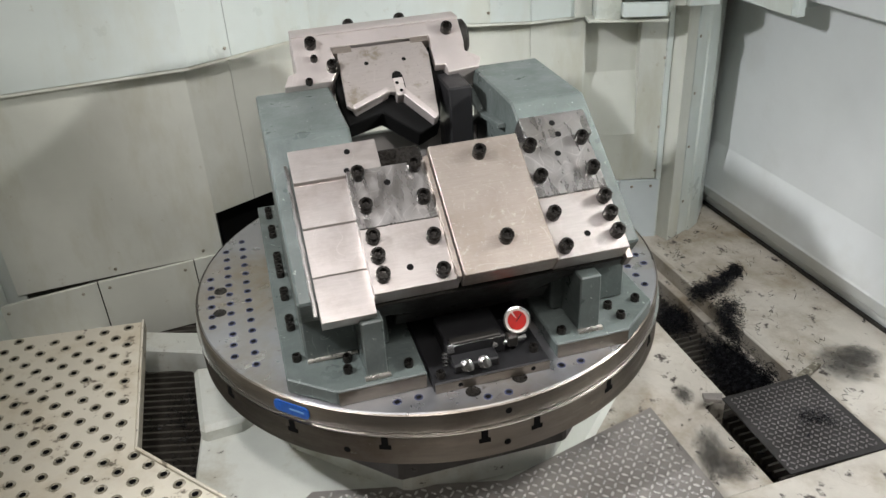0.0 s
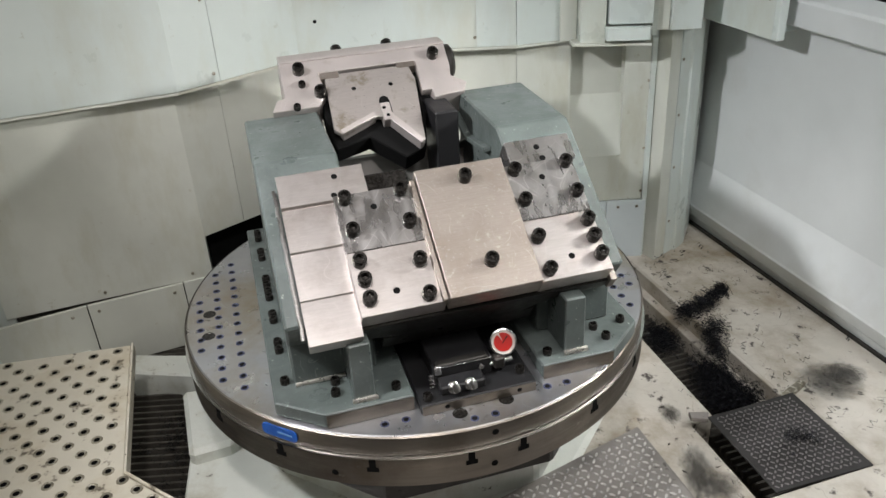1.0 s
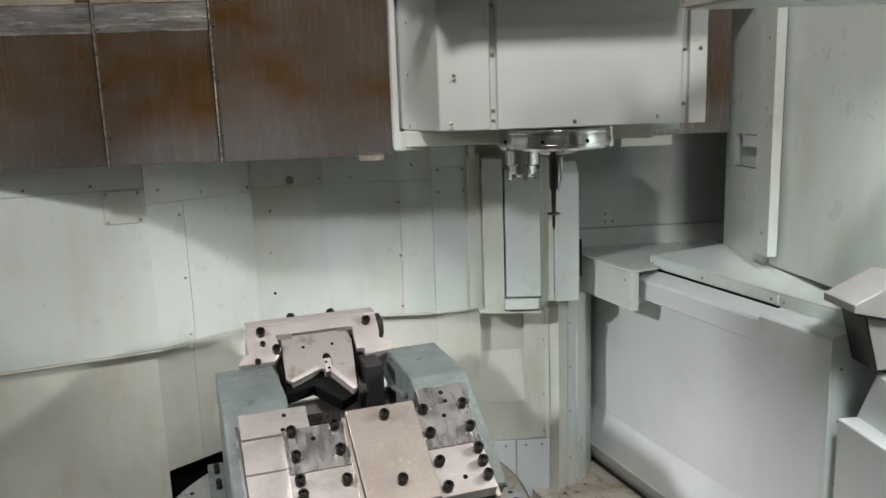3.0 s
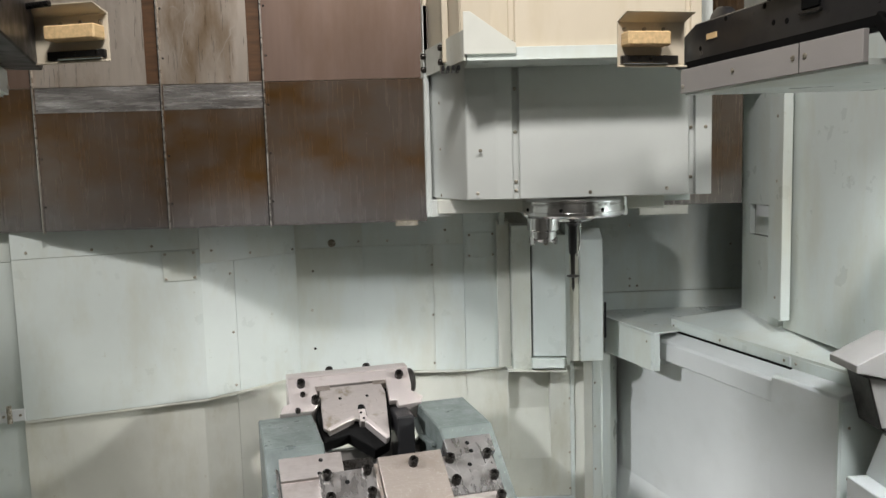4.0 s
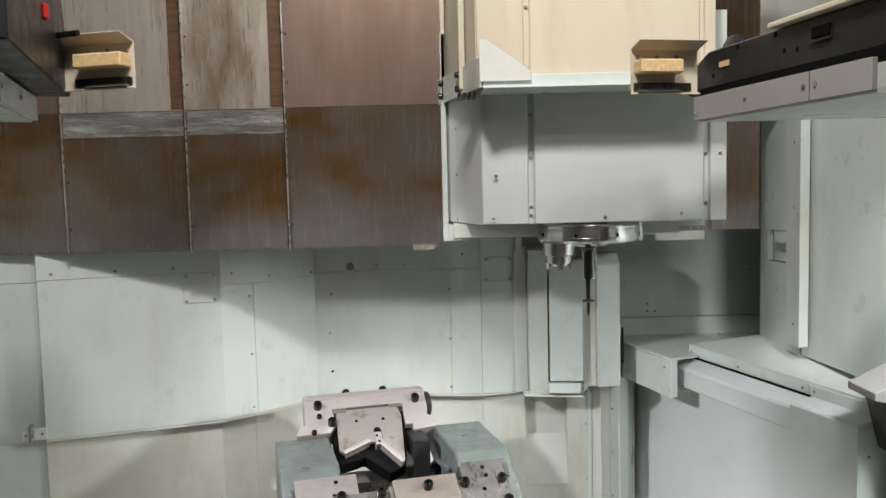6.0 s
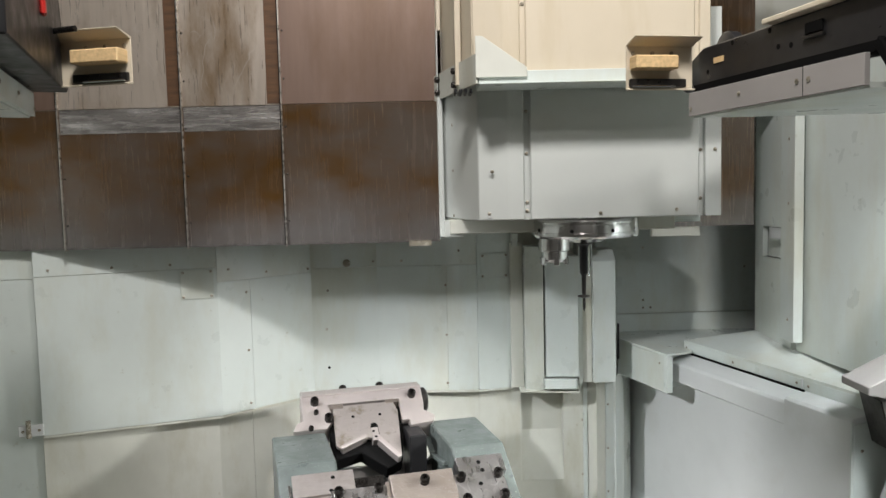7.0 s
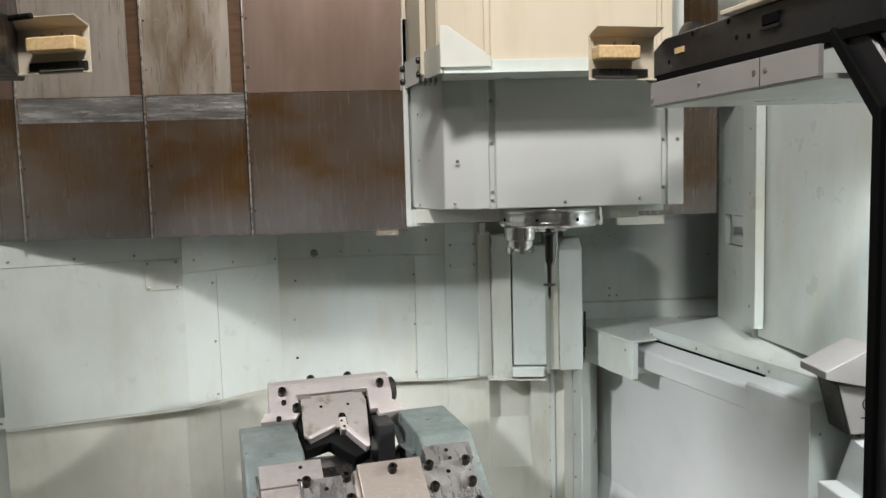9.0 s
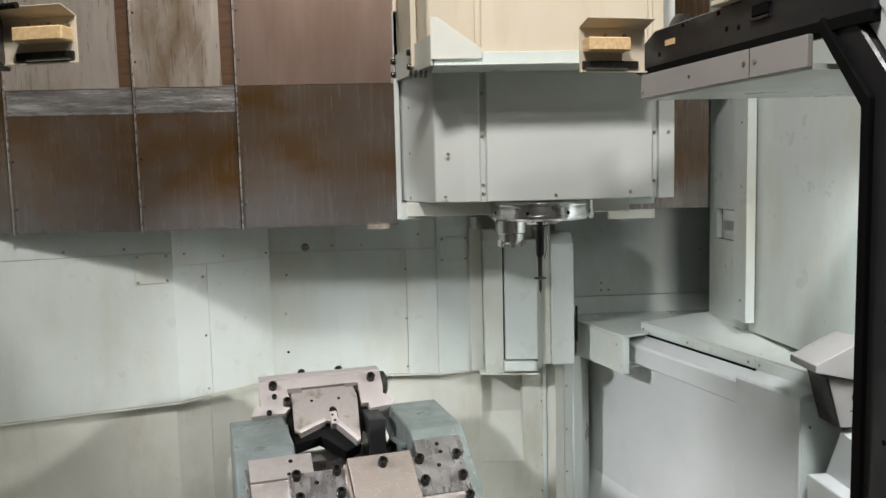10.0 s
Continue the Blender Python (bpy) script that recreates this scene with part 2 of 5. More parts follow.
# ---- mesh helpers ----
def finish(name, bm, material, parent=None, label="", smooth=0.0):
    me = bpy.data.meshes.new(name)
    bmesh.ops.recalc_face_normals(bm, faces=bm.faces[:])
    bm.to_mesh(me)
    bm.free()
    me.materials.append(material)
    if smooth:
        for p in me.polygons:
            p.use_smooth = True
        me.set_sharp_from_angle(angle=radians(smooth))
    ob = new(name, me)
    if parent:
        ob.parent = parent
    if label:
        tagged(ob, label)
    return ob


def part(name, bm, material, parent, label="", smooth=0.0):
    return finish(name, bm, material, parent, label, smooth)


def shared(name, ob, m, parent):
    """Another object on the same mesh."""
    o = new(name, ob.data)
    o.parent = parent
    o.matrix_basis = m
    return o


def thing(name, m=None, label="", category="", group="", kind=""):
    ob = new(name)
    ob.empty_display_size = 0.05
    if m is not None:
        ob.matrix_basis = m
    return tagged(ob, label, category, group, kind)


def bevel(bm, w, seg=1):
    if w:
        bmesh.ops.bevel(bm, geom=bm.edges[:], offset=w, segments=seg, affect="EDGES", profile=0.6)
    return bm


def box(x0, x1, y0, y1, z0, z1, bev=0.0, m=None, into=None):
    bm = bmesh.new()
    bmesh.ops.create_cube(bm, size=1)
    for v in bm.verts:
        v.co = Vector((x0 + (v.co.x + 0.5) * (x1 - x0), y0 + (v.co.y + 0.5) * (y1 - y0), z0 + (v.co.z + 0.5) * (z1 - z0)))
    bevel(bm, bev)
    if m is not None:
        bmesh.ops.transform(bm, matrix=m, verts=bm.verts)
    return merge(into, bm)


def merge(into, bm):
    if into is None:
        return bm
    tmp = bpy.data.meshes.new("tmp")
    bm.to_mesh(tmp)
    bm.free()
    into.from_mesh(tmp)
    bpy.data.meshes.remove(tmp)
    return into


def prism(poly, lo, hi, axis="z", bev=0.0, m=None, into=None):
    """A polygon, pushed from lo to hi along an axis. For x: (y, z); y: (x, z); z: (x, y)."""
    bm = bmesh.new()

    def at(a, b, c):
        return {"x": (c, a, b), "y": (a, c, b), "z": (a, b, c)}[axis]
    n = len(poly)
    lower = [bm.verts.new(at(a, b, lo)) for a, b in poly]
    upper = [bm.verts.new(at(a, b, hi)) for a, b in poly]
    bm.faces.new(lower[::-1])
    bm.faces.new(upper)
    for i in range(n):
        bm.faces.new((lower[i], lower[(i + 1) % n], upper[(i + 1) % n], upper[i]))
    bmesh.ops.recalc_face_normals(bm, faces=bm.faces[:])
    bevel(bm, bev)
    if m is not None:
        bmesh.ops.transform(bm, matrix=m, verts=bm.verts)
    return merge(into, bm)


def lathe(profile, seg=48, m=None, into=None):
    """Profile (r, z) turned round z; r = 0 closes."""
    bm = bmesh.new()
    rings = []
    for r, z in profile:
        if r < 1e-6:
            rings.append([bm.verts.new((0, 0, z))])
        else:
            rings.append([bm.verts.new((r * math.cos(2 * math.pi * i / seg), r * math.sin(2 * math.pi * i / seg), z)) for i in range(seg)])
    for a, b in zip(rings, rings[1:]):
        for i in range(seg):
            j = (i + 1) % seg
            if len(a) == 1 and len(b) == 1:
                continue
            if len(a) == 1:
                bm.faces.new((a[0], b[j], b[i]))
            elif len(b) == 1:
                bm.faces.new((a[i], a[j], b[0]))
            else:
                bm.faces.new((a[i], a[j], b[j], b[i]))
    if m is not None:
        bmesh.ops.transform(bm, matrix=m, verts=bm.verts)
    return merge(into, bm)


def tube(points, r, seg=8):
    """A round bar along points."""
    bm = bmesh.new()
    rings = []
    pts = [Vector(p) for p in points]
    for i, p in enumerate(pts):
        d = (pts[min(i + 1, len(pts) - 1)] - pts[max(i - 1, 0)]).normalized()
        q = d.to_track_quat("Z", "Y")
        rings.append([bm.verts.new(p + q @ Vector((r * math.cos(2 * math.pi * k / seg), r * math.sin(2 * math.pi * k / seg), 0))) for k in range(seg)])
    for a, b in zip(rings, rings[1:]):
        for k in range(seg):
            bm.faces.new((a[k], a[(k + 1) % seg], b[(k + 1) % seg], b[k]))
    bm.faces.new(rings[0][::-1])
    bm.faces.new(rings[-1])
    return bm


def upright(a, b, thick, z0, z1, bev=0.0, into=None):
    """A standing sheet whose front face runs from a to b in plan; its thickness goes to the left of a -> b."""
    a, b = Vector(a), Vector(b)
    d = (b - a).normalized()
    k = Vector((-d.y, d.x)) * thick
    return prism([tuple(a), tuple(b), tuple(b + k), tuple(a + k)], z0, z1, "z", bev, None, into)


def along(a, b, s):
    a, b = Vector(a), Vector(b)
    return a + (b - a).normalized() * s


def face_pose(a, b, s, z, out=0.0):
    """On the front of a standing sheet from a to b: x along it, z out of it towards the chamber."""
    a, b = Vector(a), Vector(b)
    d = (b - a).normalized()
    k = Vector((d.y, -d.x))
    p = a + d * s + k * out
    m = Matrix(((d.x, 0, k.x, p.x), (d.y, 0, k.y, p.y), (0, 1, 0, z), (0, 0, 0, 1)))
    return m


def cap_screw(r, h, seg=20):
    """A socket head: knurled wall, chamfer and hexagon socket."""
    bm = lathe([(r, 0), (r, h * 0.88), (r * 0.9, h), (r * 0.60, h), (r * 0.52, h * 0.45), (0, h * 0.42)], seg)
    return bm


def button(r, h, seg=12):
    return lathe([(r, 0), (r * 0.92, h * 0.6), (r * 0.55, h), (r * 0.28, h), (r * 0.22, h * 0.45), (0, h * 0.4)], seg)


MASTER_CAP = finish("screw_mesh", cap_screw(0.0155, 0.024), BLACK_OXIDE, smooth=35).data
MASTER_SMALL = finish("screw_mesh", cap_screw(0.0095, 0.013, 16), BLACK_OXIDE, smooth=35).data
MASTER_BTN = finish("screw_mesh", button(0.0055, 0.003, 10), RING, smooth=35).data
MASTER_TINY = finish("screw_mesh", button(0.004, 0.002, 8), BLACK_OXIDE, smooth=35).data
for o in [o for o in scene.objects if o.name.startswith("screw_mesh")]:
    bpy.data.objects.remove(o)


def screw(mesh, m, parent, name="screw"):
    o = new(name, mesh)
    o.parent = parent
    o.matrix_basis = m
    return o


def panel_screws(parent, a, b, spots, out=0.001):
    for s, z in spots:
        screw(MASTER_BTN, face_pose(a, b, s, z, out), parent)


# ---- hall round the machine ----
hall = thing("hall", label="plain grey workshop hall round the machine", category="hall", kind="structure")
part("hall_floor", box(-7, 7, -9, 6, -0.5, -0.4), HALL_FLOOR, hall)
part("hall_wall", box(-7.2, -7, -9, 6, -0.4, 6), HALL, hall)
part("hall_wall", box(7, 7.2, -9, 6, -0.4, 6), HALL, hall)
part("hall_wall", box(-7, 7, -9.2, -9, -0.4, 6), HALL, hall)
part("hall_wall", box(-7, 7, 6, 6.2, -0.4, 6), HALL, hall)
ceiling = tagged(finish("ceiling", box(-7, 7, -9, 6, 6, 6.1), HALL), "grey hall ceiling high over the machine", "ceiling", kind="structure")

# ---- enclosure: back wall ----
P = [(-1.345, 2.106), (-0.726, 2.314), (-0.398, 2.6), (-0.115, 2.635), (0.322, 2.608), (0.474, 2.64)]
wall = thing("wall_back", label="pale green painted sheet-metal back wall of the machining chamber", category="wall", kind="structure")


def panel(a, b, z0, z1, ends="||", gap=0.0009, thick=0.012):
    """A wall sheet; ends: | a joint, < or > a fold that runs on into the next sheet."""
    a, b = Vector(a), Vector(b)
    d = (b - a).normalized()
    fa, fb = (gap if e == "|" else 0.0 for e in ends)
    return part("panel", upright(a + d * fa, b - d * fb, thick, z0 + gap, z1 - gap), PAINT, wall)


# upper panels, facet by facet
mid = along(P[1], P[2], 0.143)
seam = along(P[3], P[4], 0.305)
panel(P[0], P[1], 0.912, 1.512, "|>")
panel(P[0], P[1], 1.512, 1.95)
panel(P[1], mid, 0.912, 1.452, "<|")
panel(mid, P[2], 0.912, 1.452, "|>")
panel(P[1], P[2], 1.452, 1.95)
panel(P[2], P[3], 0.912, 1.468, "<>")
panel(P[3], seam, 0.912, 1.468, "<|")
panel(seam, P[4], 0.912, 1.468)
panel(P[2], P[3], 1.468, 1.95, "|>")
panel(P[3], P[4], 1.468, 1.95, "<|")
panel(P[4], P[5], 0.912, 1.95)
part("access_cover", upright(along(P[0], P[1], 0.515) + Vector((0.001, -0.004)), along(P[0], P[1], 0.640) + Vector((0.001, -0.004)), 0.003, 1.392, 1.508, 0.001), PAINT, wall, "small square cover plate with four screws")
panel_screws(wall, P[0], P[1], [(0.525, 1.402), (0.63, 1.402), (0.525, 1.498), (0.63, 1.498)], 0.005)
part("access_cover", upright(Vector((0.337, 2.6075)), Vector((0.454, 2.631)), 0.003, 1.405, 1.515, 0.001), PAINT, wall, "small square cover plate with four screws")
panel_screws(wall, P[4], P[5], [(0.025, 1.415), (0.13, 1.415), (0.025, 1.505), (0.13, 1.505)], 0.008)
panel_screws(wall, P[0], P[1], [(0.05, 1.535), (0.27, 1.533), (0.48, 1.532)])
panel_screws(wall, P[1], P[2], [(0.05, 1.50), (0.22, 1.475), (0.42, 1.47), (0.125, 1.4), (0.125, 1.16), (0.125, 0.94)])
panel_screws(wall, P[2], P[3], [(0.06, 1.20), (0.07, 1.37), (0.27, 1.49)])
panel_screws(wall, P[3], P[4], [(0.11, 1.49), (0.36, 1.53), (0.30, 1.38), (0.30, 1.16), (0.30, 0.945)])
plug = part("plug", lathe([(0.017, 0), (0.017, 0.006), (0.013, 0.009), (0.007, 0.009), (0.006, 0.003), (0, 0.003)], 20, face_pose(P[2], P[3], 0.155, 1.487, 0.0)), RING, wall, "round metal plug in the wall", 35)
part("drain_hole", lathe([(0.006, 0), (0.004, 0.001), (0, 0.001)], 12, face_pose(P[2], P[3], 0.065, 1.03, 0.0005)), VOID, wall)

# backing sheets close the seams
for a, b in zip(P, P[1:]):
    part("backing_sheet", upright(Vector(a) + Vector((0, 0.0135)), Vector(b) + Vector((0, 0.0135)), 0.004, 0.915, 1.95), PAINT_LOW, wall)
# folded lip below the upper panels
for a, b in zip(P, P[1:]):
    part("lip", upright(Vector(a) + Vector((0, 0.003)), Vector(b) + Vector((0, 0.003)), 0.05, 0.902, 0.911), PAINT_LOW, wall)

# lower panels, set back
Q = [(-1.362, 2.138), (-0.752, 2.345), (-0.432, 2.632), (0.0, 2.668), (0.80, 2.655)]
part("lower_panel", upright(Q[0], Q[1], 0.012, 0.262, 0.93), PAINT_LOW, wall)
part("lower_panel", upright(Q[1], along(Q[1], Q[2], 0.15), 0.012, 0.41, 0.93), PAINT_LOW, wall)
part("lower_panel", upright(along(Q[1], Q[2], 0.152), Q[2], 0.012, 0.41, 0.93), PAINT_LOW, wall)
part("lower_panel", upright(Q[2], Q[3], 0.012, 0.30, 0.93), PAINT_LOW, wall)
part("lower_panel", upright(Q[3], (0.325, 2.663), 0.012, 0.30, 0.93), PAINT_LOW, wall)
part("lower_panel", upright((0.327, 2.663), (0.512, 2.66), 0.012, 0.30, 0.93), PAINT_LOW, wall)
part("lower_panel", upright((0.512, 2.66), (0.70, 2.657), 0.012, 0.30, 0.478), PAINT_LOW, wall)
part("lower_panel", upright((0.70, 2.657), (0.81, 2.655), 0.012, 0.30, 0.93), PAINT_LOW, wall)
# slanting pocket
part("pocket_back", upright((0.50, 2.712), (0.73, 2.709), 0.01, 0.45, 0.93), PAINT_LOW, wall)
part("pocket_side", prism([(2.66, 0.478), (2.712, 0.478), (2.712, 0.93), (2.66, 0.93)], 0.700, 0.706, "x"), PAINT_LOW, wall)
part("pocket_side", prism([(2.66, 0.478), (2.712, 0.478), (2.712, 0.93), (2.66, 0.93)], 0.506, 0.512, "x"), PAINT_LOW, wall)
part("pocket_slope", prism([(2.654, 0.48), (2.70, 0.70), (2.706, 0.698), (2.66, 0.478)], 0.512, 0.700, "x"), PAINT_LOW, wall, "slanting plate in the wall pocket")
# foot panels
part("foot_panel", upright((-0.43, 2.648), (0.655, 2.645), 0.012, 0.02, 0.298, 0.001), PAINT_BLUE, wall)
part("foot_panel", upright((0.658, 2.645), (0.80, 2.64), 0.012, 0.02, 0.298, 0.001), PAINT_BLUE, wall)
part("foot_panel", upright((-1.42, 2.06), (-1.13, 2.19), 0.012, 0.02, 0.262, 0.001), PAINT_LOW, wall)
part("foot_panel", upright((-1.127, 2.192), (-0.845, 2.30), 0.012, 0.02, 0.262, 0.001), PAINT_LOW, wall)
part("foot_panel", upright((-0.842, 2.302), (-0.745, 2.345), 0.012, 0.02, 0.262, 0.001), PAINT_LOW, wall)
# black sheet that paints the shade inside the opening
part("gap_backing", upright((-0.76, 2.40), (-0.43, 2.70), 0.012, 0.02, 0.45), VOID, wall, "black backing standing in for the shade in the opening under the wall panels")
panel_screws(wall, (-1.42, 2.06), (-1.13, 2.19), [(0.05, 0.235), (0.27, 0.235)])
panel_screws(wall, (-1.127, 2.192), (-0.845, 2.30), [(0.03, 0.235), (0.27, 0.235)])
panel_screws(wall, (-0.43, 2.648), (0.80, 2.64), [(1.04, 0.275), (1.13, 0.275), (1.2, 0.275)])
panel_screws(wall, Q[0], Q[1], [(0.30, 0.285), (0.58, 0.285)])
panel_screws(wall, (0.70, 2.657), (0.81, 2.655), [(0.085, 0.33), (0.085, 0.5), (0.085, 0.75)])
# backing far behind closes the chamber
part("backing", box(-2.2, 2.2, 2.95, 3.0, -0.3, 2.7), PAINT_LOW, wall)

# ---- enclosure: left wall ----
left = thing("wall_left", label="pale painted left wall of the chamber, in shade", category="wall", kind="structure")
part("panel", upright((-1.85, 2.10), (-1.345, 2.15), 0.012, -0.05, 1.50, 0.001), PAINT, left)
part("panel", upright((-1.85, 2.10), (-1.345, 2.15), 0.012, 1.502, 2.3, 0.001), PAINT, left)
part("panel", upright((-1.62, 0.6), (-1.85, 2.10), 0.012, -0.05, 2.05, 0.001), PAINT, left)
part("floor_ledge", prism([(-1.75, 1.98), (-1.16, 2.19), (-1.02, 1.95), (-1.6, 1.75)], 0.0, 0.10, "z", 0.004), FLOOR_CLEAN, left, "pale ledge along the wall foot")
part("sill_block", prism([(1.95, 0.0), (1.95, 0.30), (2.05, 0.42), (2.12, 0.42), (2.12, 0.0)], -1.75, -1.39, "x", 0.002), PAINT, left)
hinge = thing("hinge_bracket", pose(-1.375, 2.098, 0.94, 0, 0, 18), "small pale metal hinge bracket with bolts on the wall panel edge", "bracket")
part("plate", box(-0.05, 0.035, -0.012, 0, -0.022, 0.022, 0.002), PAINT_GREY, hinge)
part("knuckle", lathe([(0, -0.025), (0.009, -0.025), (0.009, 0.04), (0, 0.04)], 12, pose(-0.015, -0.016, 0)), RING, hinge, smooth=40)
for hx in (-0.035, 0.02):
    screw(MASTER_BTN, pose(hx, -0.0125, 0.0, 90, 0, 0), hinge)

# ---- box guards beside the corner ----
guard = thing("tool_door_guard", None, "pale green guard door with a bent handle lip", "guard")
part("body", prism([(0.525, 2.66), (0.525, 2.572), (0.604, 2.548), (0.604, 2.66)], 0.915, 1.545, "z", 0.003), PAINT, guard)
part("door", prism([(0.611, 2.66), (0.611, 2.545), (0.752, 2.530), (0.760, 2.66)], 0.975, 1.50, "z", 0.003), PAINT, guard, "flat guard door, cooler white")
part("seam", box(0.604, 0.611, 2.575, 2.66, 0.975, 1.50), VOID, guard)
part("jamb", box(0.754, 0.772, 2.552, 2.66, 0.93, 1.55, 0.002), PAINT, guard)
part("handle_lip", prism([(0.60, 2.545), (0.745, 2.522), (0.735, 2.50), (0.60, 2.515)], 0.93, 0.973, "z", 0.003), PAINT, guard)
part("sill", prism([(0.50, 2.56), (0.75, 2.52), (0.75, 2.66), (0.50, 2.66)], 0.908, 0.918, "z", 0.001), PAINT_LOW, guard)
part("side_strip", box(0.468, 0.523, 2.62, 2.66, 0.912, 1.56, 0.002), PAINT_LOW, guard)
part("top_hook", box(0.475, 0.50, 2.585, 2.66, 1.545, 1.60, 0.002), PAINT, guard)
post = thing("corner_post_guard", None, "pale green narrow corner guard with a slanted top", "guard")
part("body", prism([(2.70, 0.945), (2.545, 0.945), (2.545, 1.475), (2.60, 1.52), (2.70, 1.52)], 0.815, 0.915, "x", 0.003), PAINT, post)
part("side", box(0.773, 0.8135, 2.562, 2.70, 0.945, 1.55, 0.002), PAINT_LOW, post)
pil = thing("corner_pillar", None, "pale painted ribbed sheet pillar standing in the corner", "pillar", kind="structure")
part("flange", box(0.788, 0.806, 2.645, 2.66, 0.06, 0.943, 0.001), PAINT, pil)
part("rib", prism([(0.806, 2.70), (0.808, 2.655), (0.838, 2.598), (0.884, 2.633), (0.884, 2.70)], 0.06, 0.943, "z", 0.002), PAINT_LOW, pil)
part("rib", prism([(0.886, 2.80), (0.886, 2.637), (0.930, 2.672), (0.938, 2.668), (0.985, 2.716), (1.055, 2.87), (1.05, 2.90)], 0.06, 0.943, "z", 0.002), PAINT, pil)
part("black_seal", box(0.948, 0.955, 2.66, 2.672, 1.02, 1.18), BLACK, pil)
for zz in (0.2, 0.42, 0.62, 0.82):
    screw(MASTER_BTN, pose(0.898, 2.6455, zz, 90, 0, 38), pil)

# ---- right wall, in its own frame: x towards the viewer along the wall, y out of the chamber ----
RW = Matrix(((0.287, 0.958, 0, 1.056), (-0.958, 0.287, 0, 2.918), (0, 0, 1, 0), (0, 0, 0, 1)))
right = thing("wall_right", RW, "grey-white sheet-metal lower wall with a splayed foot", "wall", kind="structure")
part("splayed_panel", prism([(0.012, 0.06), (0.0, 0.10), (-0.012, 0.112), (-0.034, 0.165), (-0.030, 0.172), (0.008, 0.34), (0.008, 0.985), (0.10, 0.985), (0.10, 0.06)], -0.05, 1.17, "x", 0.0015), PAINT_GREY, right)
part("foot_trim", box(-0.045, 1.35, -0.006, 0.004, 0.061, 0.072), DARK_STEEL, right, "dark joint along the floor")
part("end_seal", prism([(-0.004, 0.06), (-0.038, 0.165), (0.003, 0.345), (0.003, 0.95), (0.011, 0.95), (0.011, 0.34), (-0.028, 0.168), (0.004, 0.06)], -0.058, -0.050, "x"), BLACK, right, "black seal")
part("rail_cover", prism([(0.10, 0.972), (-0.074, 0.976), (-0.082, 0.982), (-0.082, 1.052), (-0.074, 1.061), (0.006, 1.088), (0.10, 1.088)], 0.30, 1.158, "x", 0.0015), PAINT_GREY, right)
part("block_panel", prism([(0.10, 0.06), (-0.055, 0.06), (-0.070, 0.16), (-0.089, 0.33), (-0.089, 1.070), (-0.080, 1.079), (0.006, 1.088), (0.35, 1.088), (0.35, 0.06)], 1.160, 1.447, "x", 0.002), PAINT_GREY, right)
part("dark_joint", box(0.47, 1.158, -0.006, 0.004, 1.084, 1.092), VOID, right)
part("edge_strip", box(1.4475, 1.4535, -0.093, -0.080, 0.25, 1.070, 0.001), PAINT, right)
for zz in (0.62, 0.82, 0.98):
    screw(MASTER_BTN, Matrix.Translation((1.4565, -0.055, zz)) @ pose(0, 0, 0, 0, 90, 0), right)
# ledge and bench
bench = thing("side_bench", RW, "pale painted sheet-metal bench over the side wall with a dropped front ledge", "bench", kind="structure")
part("ledge", prism([(0.16, -0.145), (0.530, -0.145), (0.530, -0.135), (0.47, -0.125), (0.47, 0.05), (0.16, 0.05)], 0.942, 1.096, "z", 0.002), PAINT, bench)
part("ledge_nose", box(0.530, 0.555, -0.147, -0.118, 0.944, 1.098, 0.002), PAINT, bench)
part("ledge_top", prism([(0.05, -0.1), (0.14, -0.147), (0.555, -0.147), (0.545, -0.02), (0.50, 0.004), (0.72, 0.21), (0.72, 0.62), (0.0, 0.62)], 1.097, 1.106, "z", 0.002), PAINT, bench)


def rising(bm, above=0.0):
    """Lifts what lies above a height with the bench's slope towards the side wall."""
    for v in bm.verts:
        if v.co.z > above:
            v.co.z += 0.062 * min(max(v.co.y, 0.0) / 0.21, 1.0)
    return bm


part("bench_top", rising(prism([(0.462, 0.0), (1.45, 0.0), (1.45, 0.21), (1.45, 0.62), (0.66, 0.62), (0.66, 0.21)], 1.126, 1.136, "z")), PAINT, bench, "raised sloping bench sheet")
part("bench_edge", rising(prism([(0.464, 0.002), (0.662, 0.214), (0.668, 0.209), (0.472, 0.0)], 1.105, 1.126, "z"), 1.11), PAINT, bench)
part("front_lip", box(0.462, 1.15, -0.001, 0.008, 1.090, 1.126, 0.001), PAINT, bench)
part("front_lip", box(1.152, 1.45, -0.001, 0.008, 1.088, 1.126, 0.001), PAINT, bench)
part("lip_joint", box(1.142, 1.150, -0.004, -0.001, 1.090, 1.128, 0.0008), PAINT_GREY, bench)
for sx in (0.48, 0.78, 1.12, 1.175):
    screw(MASTER_BTN, pose(sx, -0.0015, 1.108, 90, 0, 0), bench)
screw(MASTER_BTN, pose(0.5, -0.1455, 1.06, 90, 0, 0), bench)

recess = thing("recess_wall", None, "pale green back wall of the deep side recess, dark in shade", "wall", kind="structure")
part("panel", upright((0.90, 2.88), (1.75, 2.88), 0.012, 1.19, 2.2), PAINT, recess)
part("panel", upright((0.90, 2.87), (1.75, 2.87), 0.008, 1.10, 1.188, 0.001), PAINT, recess)
for sx, zz in ((1.12, 1.215), (1.155, 1.215), (1.12, 1.25), (1.12, 1.5), (1.6, 1.4)):
    screw(MASTER_BTN, pose(sx, 2.879, zz, 90, 0, 0), recess)

# unseen end panel and roof, added dark to keep light out of the recess
part("end_panel", box(1.78, 1.80, 2.38, 2.9, 1.10, 2.1), DARK_STEEL, recess, "unseen end panel, made dark to deepen the recess shade")
roof = thing("recess_shade_sheet", None, "unseen dark sheet added above the side recess to block light", "roof", kind="structure")
